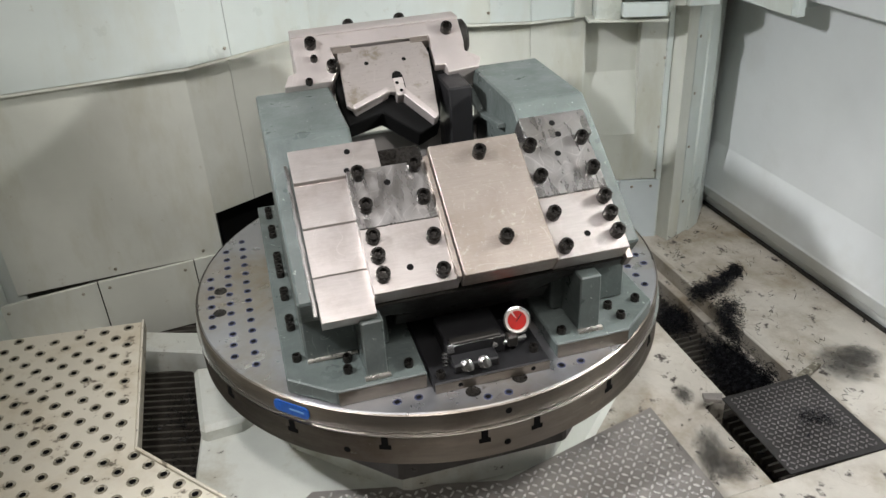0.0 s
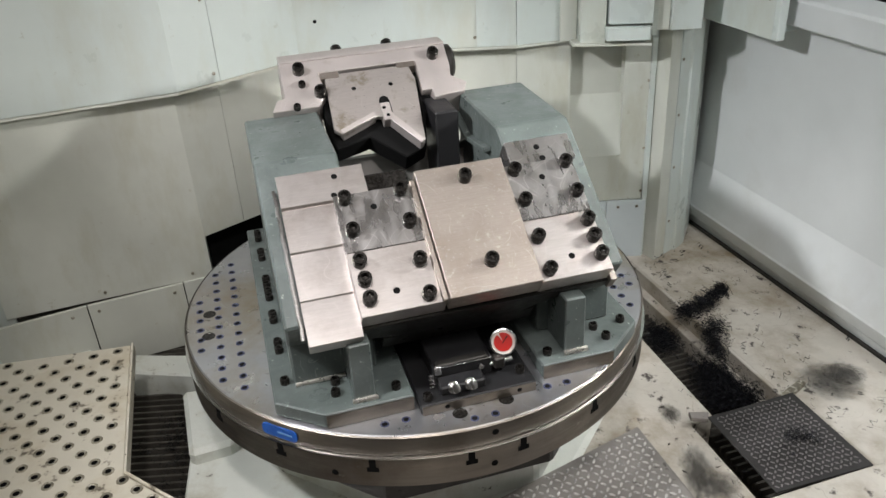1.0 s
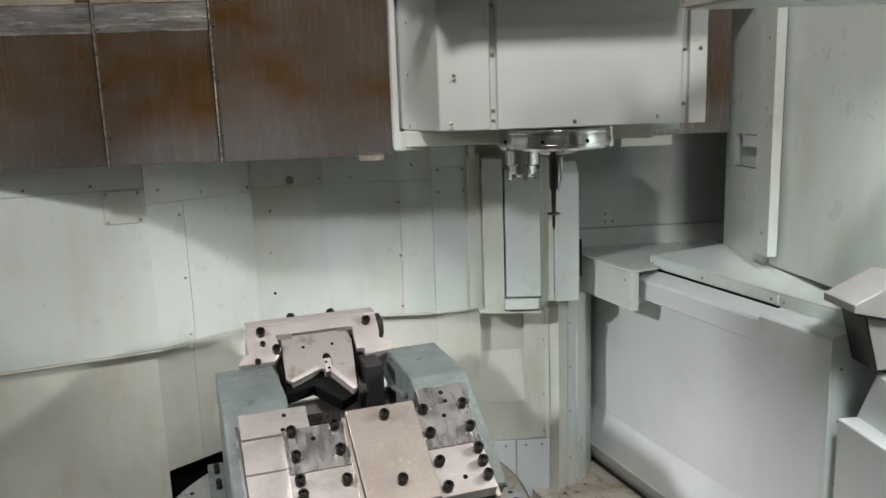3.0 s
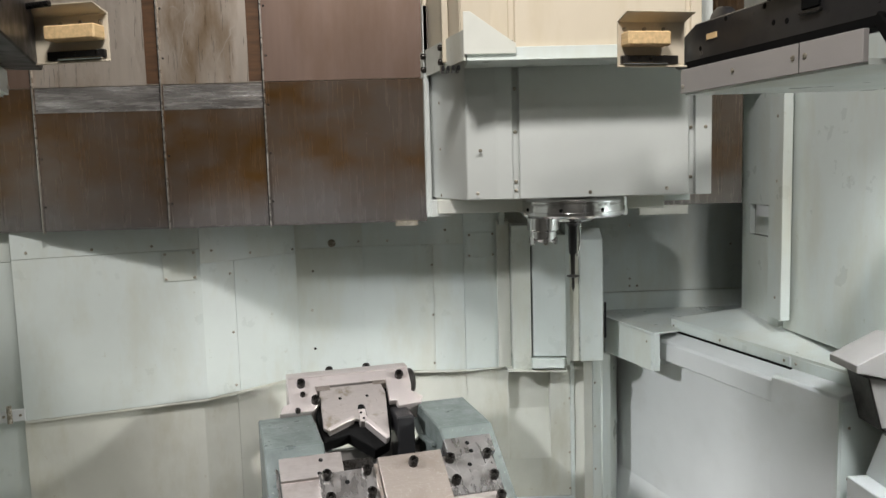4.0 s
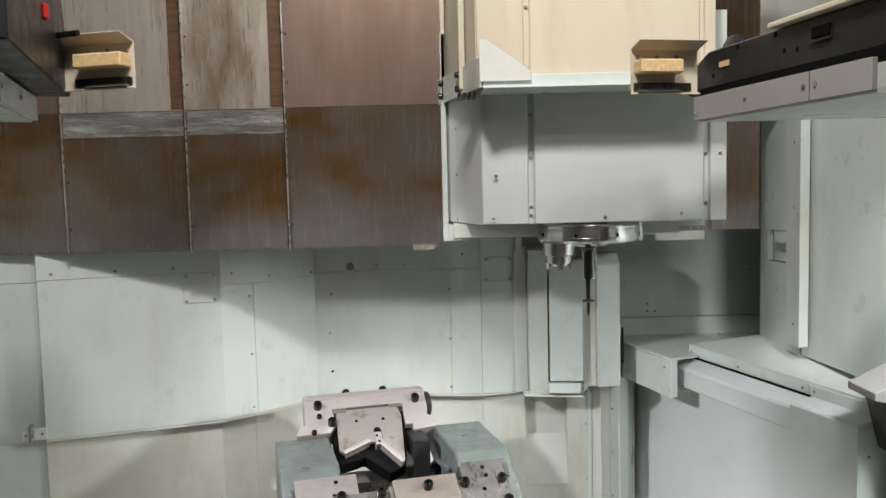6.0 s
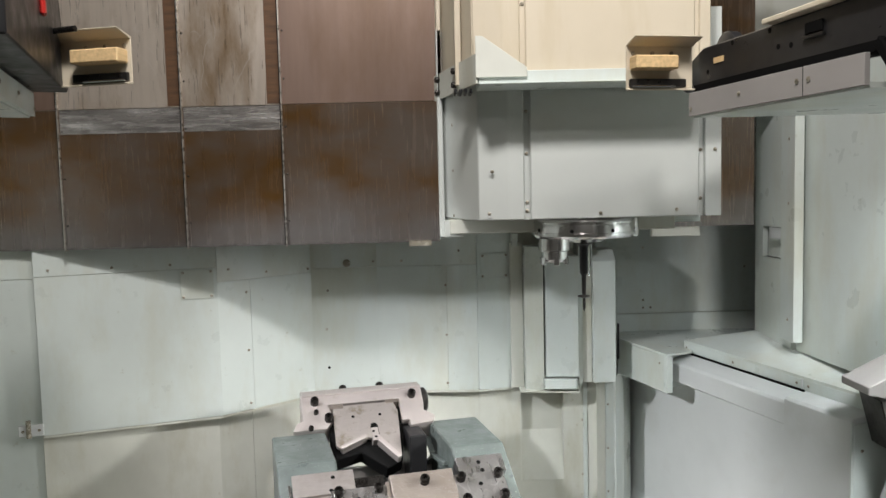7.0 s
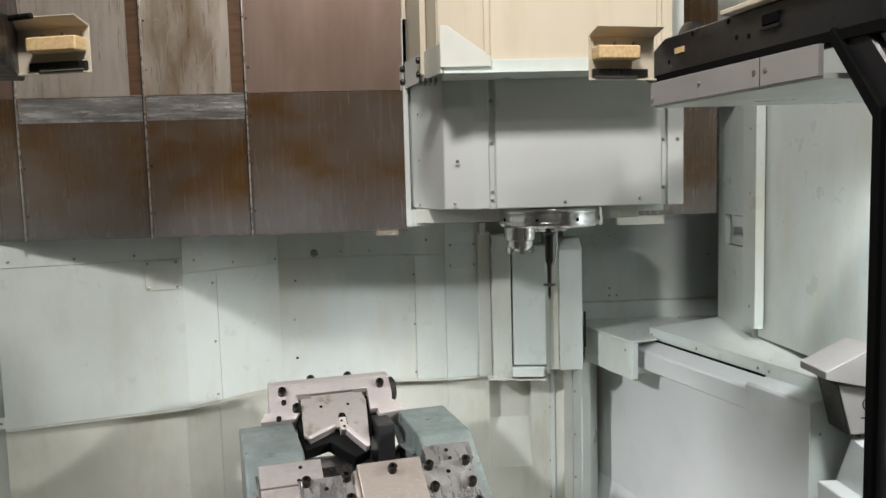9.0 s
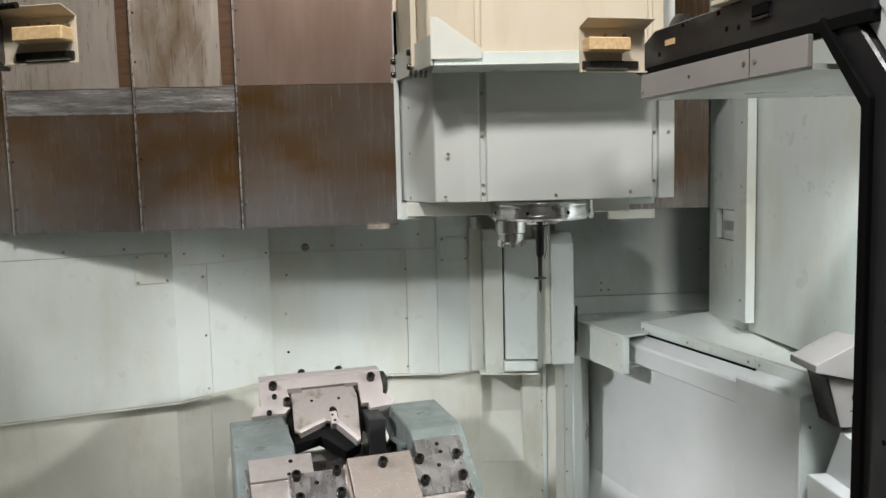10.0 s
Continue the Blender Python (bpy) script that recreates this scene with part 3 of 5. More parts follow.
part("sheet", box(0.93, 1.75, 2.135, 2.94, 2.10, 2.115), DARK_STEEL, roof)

side = thing("wall_side_upper", None, "pale green upper side wall with a square upright post and a hand pocket", "wall", kind="structure")
W1, W0 = Vector((1.44, 2.36)), Vector((1.452, 2.06))
for q0, q1, za, zb in ((0, 1, 1.138, 1.505), (0, 1, 1.625, 2.3), (0, 0.22, 1.505, 1.625), (0.80, 1, 1.505, 1.625)):
    (xa, ya), (xb, yb) = W1.lerp(W0, q0), W1.lerp(W0, q1)
    part("panel", prism([(xa, ya), (xb, yb), (xb + 0.02, yb), (xa + 0.02, ya)], za, zb, "z"), PAINT, side)
part("hand_pocket", prism([(1.4436, 2.30), (1.4494, 2.115), (1.55, 2.115), (1.55, 2.30)], 1.495, 1.505, "z"), PAINT, side)
part("hand_pocket", prism([(1.471, 2.31), (1.478, 2.105), (1.487, 2.105), (1.480, 2.31)], 1.495, 1.64, "z"), PAINT, side)
part("wedge", prism([(1.444, 2.24), (1.452, 2.13), (1.478, 2.13), (1.474, 2.24)], 1.58, 1.622, "z"), PAINT_GREY, side)
# unseen return sheet, dark so that little light bounces into the recess
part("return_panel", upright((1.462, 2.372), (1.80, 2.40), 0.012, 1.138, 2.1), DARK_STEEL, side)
part("post", box(1.412, 1.446, 1.955, 2.065, 1.222, 2.3, 0.002), PAINT, side, "square upright post with screws")
for zz in (1.3, 1.72, 1.95):
    screw(MASTER_BTN, pose(1.4115, 2.0, zz, 0, -90, 0), side)
part("panel", upright((1.60, 0.3), (1.47, 2.03), 0.012, 1.18, 2.3), PAINT, side)
part("base_strip", prism([(1.462, 2.03), (1.58, 0.3), (1.60, 0.3), (1.482, 2.03)], 1.192, 1.255, "z", 0.002), PAINT, side)

# sloping chute block in front of the bench end
chute = thing("chute_cover", None, "grey-white sloping sheet cover near the door", "cover", kind="structure")
part("body", prism([(1.40, 1.475), (1.42, 0.55), (2.0, 0.55), (2.0, 1.475)], -0.1, 0.845, "z", 0.003), PAINT_GREY, chute)
part("top", prism([(1.475, 0.85), (1.475, 0.845), (0.55, 0.85), (0.55, 0.9), (1.40, 1.0)], 1.46, 2.0, "x"), PAINT_GREY, chute)
part("end_panel", prism([(1.392, 1.50), (1.85, 1.62), (1.85, 1.635), (1.392, 1.515)], 0.2, 1.062, "z", 0.002), PAINT, chute)

# ---- sliding covers over the back ----
EDGE = [-1.75, -1.207, -0.756, -0.395, 0.162]
covers = thing("telescopic_cover", None, "overlapping oil-stained brown steel telescopic cover sheets hanging above the table", "machine cover")
for i, (xa, xb) in enumerate(zip(EDGE, EDGE[1:])):
    y = 2.064 + 0.012 * (len(EDGE) - 2 - i)
    part("sheet", prism([(y, 1.618), (y, 2.118), (y + 0.005, 2.118), (y + 0.005, 1.618)], xa, xb, "x"), COVER, covers, "brown oil-stained steel sheet")
    part("upper_sheet", prism([(y + 0.001, 2.12), (y + 0.004, 2.9), (y + 0.012, 2.9), (y + 0.006, 2.12)], xa, xb, "x"), COVER_GREY if i in (1, 2) else COVER_UP, covers, "brushed brownish steel sheet")
    part("bottom_fold", box(xa, xb, y, y + 0.03, 1.612, 1.617), COVER, covers)
    if i in (1, 2):
        # worn strip that also carries the painted glints of the sheet
        part("worn_band", box(xa + 0.004, xb - 0.004, y - 0.0016, y - 0.0004, 2.03, 2.117), WORN_GLINT, covers, "bright worn band with glints put into its colour")
        part("rust_strip", box(xb - 0.055, xb - 0.004, y - 0.0010, y + 0.0004, 2.124, 2.9), RUST, covers, "rusty strip")
    if i:
        part("wiper", box(xa - 0.003, xa + 0.001, y - 0.010, y + 0.012, 1.606, 2.9), SEAM, covers, "bright wiper edge")
        part("wiper_gap", box(xa - 0.0075, xa - 0.003, y - 0.006, y + 0.012, 1.612, 2.9), VOID, covers)
        for k in range(6):
            screw(MASTER_TINY, pose(xa + 0.010, y - 0.0002, 1.70 + 0.17 * k, 90, 0, 0), covers)
part("sheet", box(0.95, 1.335, 2.12, 2.13, 1.64, 2.9), COVER, covers, "brown steel sheet beside the head")
part("bottom_rail", box(0.95, 1.13, 2.112, 2.13, 1.605, 1.639, 0.001), PAINT_LOW, covers, "pale painted rail")
part("hanger", box(0.05, 0.13, 2.02, 2.06, 1.60, 1.617), RING, covers)

# ---- spindle head ----
head = thing("spindle_head", None, "grey-white sheet-covered spindle head with a steel spindle and a drill", "spindle head")
HY = 1.45
part("front_cover", box(0.42, 0.904, HY, 2.0, 1.71, 2.30, 0.003), HEAD_PAINT, head, "flat grey-white front cover")
part("side_cover", prism([(0.402, HY), (0.357, HY), (0.272, HY + 0.02), (0.172, 1.74), (0.172, 2.0), (0.402, 2.0)], 1.71, 2.30, "z", 0.003), HEAD_PAINT, head)
part("rail_groove", box(0.402, 0.42, HY + 0.016, 2.0, 1.71, 2.30), HEAD_PAINT, head, "shaded groove between the covers")
part("rail_groove", box(0.904, 0.922, HY + 0.016, 2.0, 1.71, 2.30), HEAD_PAINT, head, "shaded groove between the covers")
part("side_cover", box(0.922, 0.968, HY, 2.0, 1.71, 2.30, 0.0008), HEAD_PAINT, head)
part("flange", prism([(0.160, 1.70), (0.176, 1.70), (0.176, 1.98), (0.160, 1.98)], 1.65, 2.30, "z", 0.002), HEAD_PAINT, head)
part("skirt", prism([(0.19, 1.665), (0.19, 1.708), (0.88, 1.708), (0.88, 1.665)], 1.60, 1.98, "y", 0.002), PAINT_LOW, head)
part("skirt", box(0.88, 0.965, 1.62, 1.98, 1.685, 1.708, 0.0008), PAINT, head)
part("lower_leg", prism([(0.172, 1.705), (0.215, 1.705), (0.235, 1.652), (0.172, 1.652)], 1.66, 1.70, "y", 0.002), HEAD_PAINT, head)
for sx, zz in ((0.30, 1.73), (0.62, 1.725), (0.84, 1.73), (0.31, 1.85), (0.411, 1.735), (0.411, 1.76), (0.411, 1.9), (0.411, 2.02), (0.913, 1.76), (0.913, 1.9), (0.95, 1.9)):
    screw(MASTER_BTN, pose(sx, HY - 0.0005 + (0.016 if 0.40 < sx < 0.42 or 0.903 < sx < 0.921 else 0), zz, 90, 0, 0), head)
for zz in (1.72, 1.86, 2.0):
    screw(MASTER_BTN, pose(0.205, 1.655, zz, 90, 0, -70), head)
# spindle nose
SX, SY = 0.602, 1.62
nose = part("spindle_nose", lathe([(0, 1.705), (0.155, 1.705), (0.157, 1.70), (0.157, 1.655), (0.150, 1.648), (0.075, 1.645), (0.06, 1.632), (0.04, 1.63), (0, 1.63)], 56, pose(SX, SY, 0)), CHROME, head, "turned bright steel spindle nose", 40)
for k in range(8):
    a = radians(22 + 45 * k)
    part("bore", lathe([(0.006, 0), (0.005, 0.001), (0, 0.001)], 10, Matrix.Translation((SX + 0.157 * math.cos(a), SY + 0.157 * math.sin(a), 1.672)) @ Matrix.Rotation(a, 4, "Z") @ pose(0, 0, 0, 0, 90, 0)), VOID, nose)
a = radians(-12)
part("lobe", lathe([(0, 1.648), (0.026, 1.648), (0.028, 1.655), (0.028, 1.702), (0, 1.702)], 24, pose(SX + 0.138 * math.cos(a), SY + 0.138 * math.sin(a), 0)), CHROME, nose, "", 40)
for zz in (1.662, 1.694):
    part("ring", lathe([(0.1565, zz - 0.003), (0.159, zz - 0.002), (0.159, zz + 0.002), (0.1565, zz + 0.003)], 56, pose(SX, SY, 0)), CHROME, nose, "", 40)
part("probe_turret", lathe([(0, 1.648), (0.048, 1.648), (0.048, 1.612), (0.040, 1.608), (0.040, 1.585), (0.034, 1.578), (0, 1.578)], 28, pose(0.502, 1.56, 0)), CHROME, head, "stepped bright steel turret", 40)
for k in range(6):
    a = radians(60 * k)
    part("lug", box(-0.008, 0.008, 0.034, 0.043, 1.57, 1.59, 0.001, pose(0.502, 1.56, 0, 0, 0, 60 * k)), CHROME, head)
holder = part("tool_holder", lathe([(0, 1.64), (0.028, 1.64), (0.029, 1.626), (0.019, 1.622), (0.0135, 1.612), (0.0125, 1.535), (0.009, 1.527), (0, 1.527)], 24, pose(SX, SY, 0)), BLACK, head, "black tool holder", 40)
part("drill", lathe([(0, 1.53), (0.0075, 1.53), (0.0065, 1.47), (0.0045, 1.462), (0.0045, 1.425), (0, 1.41)], 14, pose(SX, SY, 0)), DARK_STEEL, holder, "dark stepped drill", 40)
part("drill_flange", lathe([(0, 1.467), (0.019, 1.462), (0.020, 1.459), (0.006, 1.455), (0, 1.455)], 16, pose(SX, SY, 0)), DARK_STEEL, holder, "", 40)
part("coolant_tube", tube([(SX + 0.028, SY + 0.02, 1.64), (SX + 0.026, SY + 0.02, 1.56), (SX + 0.016, SY + 0.01, 1.52)], 0.0025), CHROME, head)

# saddle above the head
saddle = thing("saddle_cover", None, "sheet cover of the saddle above the spindle head, warm light put into its beige", "machine cover")
# the beige of these covers holds the warm light falling on them
part("front_cover", box(0.40, 0.862, 1.36, 2.0, 2.118, 2.9, 0.003), PAINT_WARM_LIT, saddle)
part("side_cover", prism([(0.385, 1.36), (0.34, 1.36), (0.258, 1.39), (0.258, 2.0), (0.385, 2.0)], 2.118, 2.9, "z", 0.003), PAINT_WARM_LIT, saddle)
part("groove", box(0.385, 0.40, 1.368, 2.0, 2.118, 2.9), PAINT_WARM_LIT, saddle)
part("groove", box(0.862, 0.875, 1.368, 2.0, 2.118, 2.9), PAINT_WARM_LIT, saddle)
part("side_cover", box(0.875, 0.905, 1.36, 2.0, 2.118, 2.9, 0.002), PAINT_WARM_LIT, saddle)
part("slanted_side", upright((0.160, 1.80), (0.256, 1.40), 0.01, 2.10, 2.9), PAINT_WARM_LIT, saddle)
part("side_rail", box(0.162, 0.176, 1.70, 1.80, 2.1, 2.9, 0.002), PAINT_WARM_LIT, saddle)
part("side_rail", box(0.212, 0.230, 1.485, 1.60, 2.1, 2.9, 0.002), PAINT_WARM_LIT, saddle)
part("shelf", prism([(1.335, 2.118), (1.335, 2.085), (1.30, 2.083), (1.30, 2.079), (1.46, 2.079), (1.46, 2.118)], 0.27, 0.91, "x", 0.0012), PAINT, saddle, "folded sheet shelf")
part("corner_bracket", prism([(0.262, 2.21), (0.28, 2.21), (0.40, 2.125), (0.40, 2.10), (0.262, 2.10)], 1.326, 1.3325, "y", 0.001), PAINT_LOW, saddle, "bent triangular bracket")
part("corner_bracket", upright((0.152, 1.76), (0.262, 1.3325), 0.006, 2.085, 2.165, 0.001), PAINT_LOW, saddle, "bent side bracket")
for q, zz in ((0.06, 2.145), (0.06, 2.105), (0.25, 2.145), (0.25, 2.105)):
    screw(MASTER_SMALL, face_pose((0.152, 1.76), (0.262, 1.3325), q, zz, 0.0), saddle)
for k in range(4):
    part("rubber_strip", box(0.205 + 0.014 * k, 0.213 + 0.014 * k, 1.38, 1.46, 2.066, 2.079, 0.002), BLACK, saddle)
for zz in (2.135, 2.3):
    screw(MASTER_BTN, pose(0.393, 1.3675, zz, 90, 0, 0), saddle)


# ---- door tracks ----
def track(name, end, near, sign, lift, label, shift, wood, start, wide, rail=None, high=0.16, fascia=GREY_SHADED, inner=0.02):
    """A box track from its far end towards the door; sign is +1 where the chamber lies to the left of it.
    rail: (end, near) of the rail itself where it runs at an angle to its end bracket."""
    def frame_of(a, b):
        a, b = Vector(a), Vector(b)
        d = (b - a).normalized()
        k = Vector((-d.y, d.x)) * sign
        return Matrix(((d.x, k.x, 0, a.x), (d.y, k.y, 0, a.y), (0, 0, 1, lift), (0, 0, 0, 1))), (b - a).length
    m, n = frame_of(end, near)
    q = Matrix.Identity(4)
    if rail:
        m2, n = frame_of(*rail)
        q = m.inverted() @ m2
    t = thing(name, m, label, "door track")
    # the default fascia colour has its shade painted in
    part("fascia", box(0, n - 0.125, 0, 0.012, 0.0, 0.056, 0.001, q), fascia, t, "sheet fascia")
    part("fascia_joint", box(0.437, 0.4385, -0.0006, 0.004, 0.0, 0.056, 0, q), VOID, t)
    for u, w in ((0.012, 0.016), (0.22, 0.03), (0.42, 0.03), (0.455, 0.03)):
        screw(MASTER_BTN, q @ pose(u, -0.0005, w, 90, 0, 0), t)
    part("underside", prism([(0.0, 0.012), (n - 0.125, 0.012), (n - 0.125, 0.08), (n, 0.08), (n, wide), (0.186 * wide, wide)], -0.004, 0.006, "z", 0, q), PAINT, t, "pale green underside sheet")
    part("black_rail", prism([(start, 0.070), (start + 0.02, 0.062), (n, 0.062), (n, high), (start + 0.10, high), (start, 0.118)], inner, 0.10, "y", 0.003, q), BLACK, t, "black painted rail")
    part("rail_groove", box(0.0, n, 0.014, 0.06, 0.056, 0.075, 0, q), VOID, t)
    part("top_strip", box(0.30, n, 0.0, 0.10, high + 0.001, high + 0.012, 0.002, q), PAINT_WARM_LIT, t)
    part("bracket", prism([(-0.004, 0.064), (-0.004, 0.172), (0.052, 0.186), (0.052, 0.183), (0.0, 0.168), (0.0, 0.068), (0.014, 0.066), (0.014, 0.062)], -0.139 - shift, 0.022 - shift * 0.5, "y", 0.0008), PAINT_WARM_LIT, t, "folded sheet end bracket")
    part("wood_block", box(0.001, 0.044, -0.132 - shift, -0.132 - shift + wood, 0.110, 0.142, 0.003), WOOD, t, "pale wooden stop block")
    part("slide_plate", box(0.001, 0.012, -0.134 - shift, 0.012 - shift, 0.070, 0.090, 0.002), DARK_STEEL, t, "dark slide plate with bolts")
    part("slide_bar", box(0.012, 0.020, -0.130 - shift, -0.02 - shift, 0.069, 0.073, 0.001), CHROME, t, "bright slide edge")
    for u in (-0.122, -0.072, -0.022):
        screw(MASTER_BTN, Matrix.Translation((0.0005, u - shift, 0.152)) @ pose(0, 0, 0, 0, 90, 0), t)
    for u in (-0.115, -0.06):
        screw(MASTER_TINY, Matrix.Translation((0.0122, u - shift, 0.082)) @ pose(0, 0, 0, 0, 90, 0), t)
    if rail is None:
        part("roller", lathe([(0, 0), (0.040, 0), (0.045, 0.004), (0.045, 0.026), (0.040, 0.03), (0, 0.03)], 28, Matrix.Translation((0.06, 0.06, 0.150)) @ pose(0, 0, 0, -90 * sign, 0, 0)), BLACK, t, "black roller", 40)
        part("label_plate", box(0.085, 0.125, 0.017, 0.0202, 0.115, 0.128), WOOD, t, "small yellow plate")
        part("latch", box(0.42, 0.47, 0.014, 0.0205, 0.118, 0.140, 0.002), VOID, t)
        part("latch_bolt", box(0.415, 0.475, 0.012, 0.0205, 0.110, 0.116, 0.001), DARK_STEEL, t)
        for u, w in ((0.33, 0.112), (0.372, 0.108), (0.055, 0.10), (0.16, 0.15), (0.30, 0.15)):
            part("bolt_hole", lathe([(0.006, 0), (0.005, 0.0008), (0, 0.0008)], 12, pose(u, 0.0198, w, 90, 0, 0)), VOID, t)
    else:
        part("red_cap", box(0.325, 0.350, -0.080, -0.069, 0.172, 0.205, 0.004, q), RED, t, "red plastic cap")
        part("lever", tube([(0.10, -0.02, 0.172), (0.10, -0.125, 0.176)], 0.007, 12), BLACK_OXIDE, t, "black lever", 40)
    return t


track("door_track", (0.772, 1.135), (0.905, 0.42), 1, 1.969, "black sliding-door track with a fascia greyed for shade and a wooden stop", 0.024, 0.108, -0.07, 0.66)
track("door_track", (-0.742, 1.10), (-0.90, 0.42), -1, 2.005, "black sliding-door track with a pale fascia and wooden stop", 0.055, 0.125, -0.06, 0.26,
      ((-0.815, 1.12), (-0.585, 0.42)), 0.30, PAINT, -0.07)

# open door edge on the right
door = thing("door_1", None, "open sliding door with a black rubber-edged frame", "door", kind="structure")
DM = Matrix(((0.186, 0.983, 0, 0.926), (-0.983, 0.186, 0, 0.42), (0, 0, 1, 0), (0, 0, 0, 1)))
part("edge_frame", prism([(0.0, -0.1), (0.0, 1.90), (-0.115, 2.05), (-0.19, 2.125), (-0.128, 2.145), (-0.055, 2.055), (0.068, 1.895), (0.068, -0.1)], 0.0, 0.06, "y", 0.004, DM), BLACK, door, "black frame")
part("seal", prism([(-0.012, -0.1), (-0.012, 1.89), (-0.12, 2.035), (-0.108, 2.05), (0.006, 1.905), (0.006, -0.1)], -0.012, 0.02, "y", 0.002, DM), VOID, door, "black rubber seal")
part("skin", prism([(0.069, -0.1), (0.069, 1.896), (-0.054, 2.056), (-0.12, 2.145), (0.9, 2.145), (0.9, -0.1)], 0.016, 0.09, "y", 0.002, DM), PAINT_GREY, door, "white door skin")
part("skin_panel", prism([(0.10, 0.0), (0.10, 1.91), (-0.01, 2.06), (-0.04, 2.11), (0.8, 2.11), (0.8, 0.0)], 0.012, 0.0155, "y", 0.001, DM), PAINT_GREY, door)
for zz in (0.9, 1.15, 1.35, 1.55, 1.75):
    part("bolt_hole", lathe([(0.005, 0), (0.004, 0.0008), (0, 0.0008)], 12, DM @ pose(0.046, -0.0002, zz, 90, 0, 0)), VOID, door)

# probe arm beside the door
probe = thing("tool_setter", pose(1.356, 1.40, 1.205), "folded-sheet tool setter cover, its grey holding shade, with a round mark", "tool setter")
# hood, body and stem carry their shade in the grey
part("hood", prism([(0.0, -0.012), (0.0, 0.010), (0.17, 0.092), (0.19, 0.094), (0.25, 0.094), (0.25, -0.062), (0.175, -0.050)], -0.04, 0.11, "y", 0.002), GREY_SHADED, probe)
part("upright_sheet", box(0.165, 0.25, 0.05, 0.06, 0.09, 0.24, 0.001), GREY_SHADED, probe)
part("body", prism([(0.047, -0.034), (0.24, -0.055), (0.24, -0.19), (0.088, -0.186)], -0.02, 0.09, "y", 0.004), GREY_SHADED, probe)
part("body_edge", prism([(0.043, -0.033), (0.049, -0.034), (0.090, -0.186), (0.084, -0.187)], -0.0225, 0.09, "y", 0.001), DARK_STEEL, probe, "dark sheet edge")
part("mark", lathe([(0.024, -0.001), (0.024, 0.001), (0.021, 0.001), (0.021, -0.001)], 24, pose(0.146, -0.0215, -0.095, 90, 0, 0)), BLACK, probe, "round outline mark")
part("mark_bar", box(0.118, 0.18, -0.0212, -0.0204, -0.138, -0.134), BLACK, probe)
part("gap", box(0.12, 0.24, -0.015, 0.085, -0.058, -0.046), BLACK, probe)
for k in range(9):
    part("tooth", box(0.10 + 0.015 * k, 0.107 + 0.015 * k, -0.018, 0.0, -0.196, -0.186), DARK_STEEL, probe)
part("stem", box(0.20, 0.40, 0.0, 0.08, -0.15, 0.12, 0.003), GREY_SHADED, probe)

# ---- floor of the chamber ----
pit = tagged(finish("floor", box(-2.2, 2.4, -0.2, 2.95, -0.35, -0.10), GRATE), "oily dark bottom of the chip channels", "floor", kind="structure")
deck = thing("bed_deck", RW, "worn cream-painted bed deck strewn with chips", "floor", kind="structure")
part("deck_side", box(-0.1, 1.75, -0.382, 0.12, -0.09, 0.06, 0.003), FLOOR, deck)
part("deck_edge", box(-0.02, 1.75, -0.396, -0.3825, -0.02, 0.064, 0.002), FLOOR, deck)
part("deck_step", box(0.1, 1.35, -0.43, -0.397, -0.09, 0.012, 0.002), FLOOR, deck)
part("deck_side", prism([(0.10, -0.60), (0.55, -0.60), (1.07, -0.617), (1.085, -0.695), (1.41, -0.70), (1.42, -0.63), (1.75, -0.63), (1.75, -1.6), (1.35, -2.0), (0.6, -1.5), (0.1, -1.0)], -0.09, 0.055, "z", 0.003), FLOOR, deck)
for sx in (0.25, 0.62, 0.9):
    screw(MASTER_BTN, pose(sx, -0.3965, 0.03, 90, 0, 0), deck)
part("front_beam", prism([(1.42, -1.0), (1.435, 0.0), (1.62, 0.0), (1.60, -1.0)], -0.05, 0.118, "z", 0.006), FLOOR, deck)


def grating(name, m, n, width, pitch, label):
    g = thing(name, m, label, "grating")
    first = None
    for i in range(n):
        if first is None:
            first = part("bar", prism([(0, -0.02), (0.012, -0.02), (0.010, 0.0), (0.002, 0.0)], 0, width, "y", 0.0, Matrix.Identity(4)), GRATE, g)
        else:
            shared("bar", first, pose(i * pitch, 0, 0), g)
    return g


grating("chip_grating", RW @ pose(0.2, -0.605, -0.04), 46, 0.19, 0.025, "black oily slatted chip grating in the channel")
grating("chip_grating", pose(-1.15, 1.2, 0.0, 0, 0, 0) @ pose(0, 0, 0.02, 0, 0, 90) @ pose(0, -0.65, 0), 40, 0.75, 0.028, "dark oily slatted chip grating beside the table")


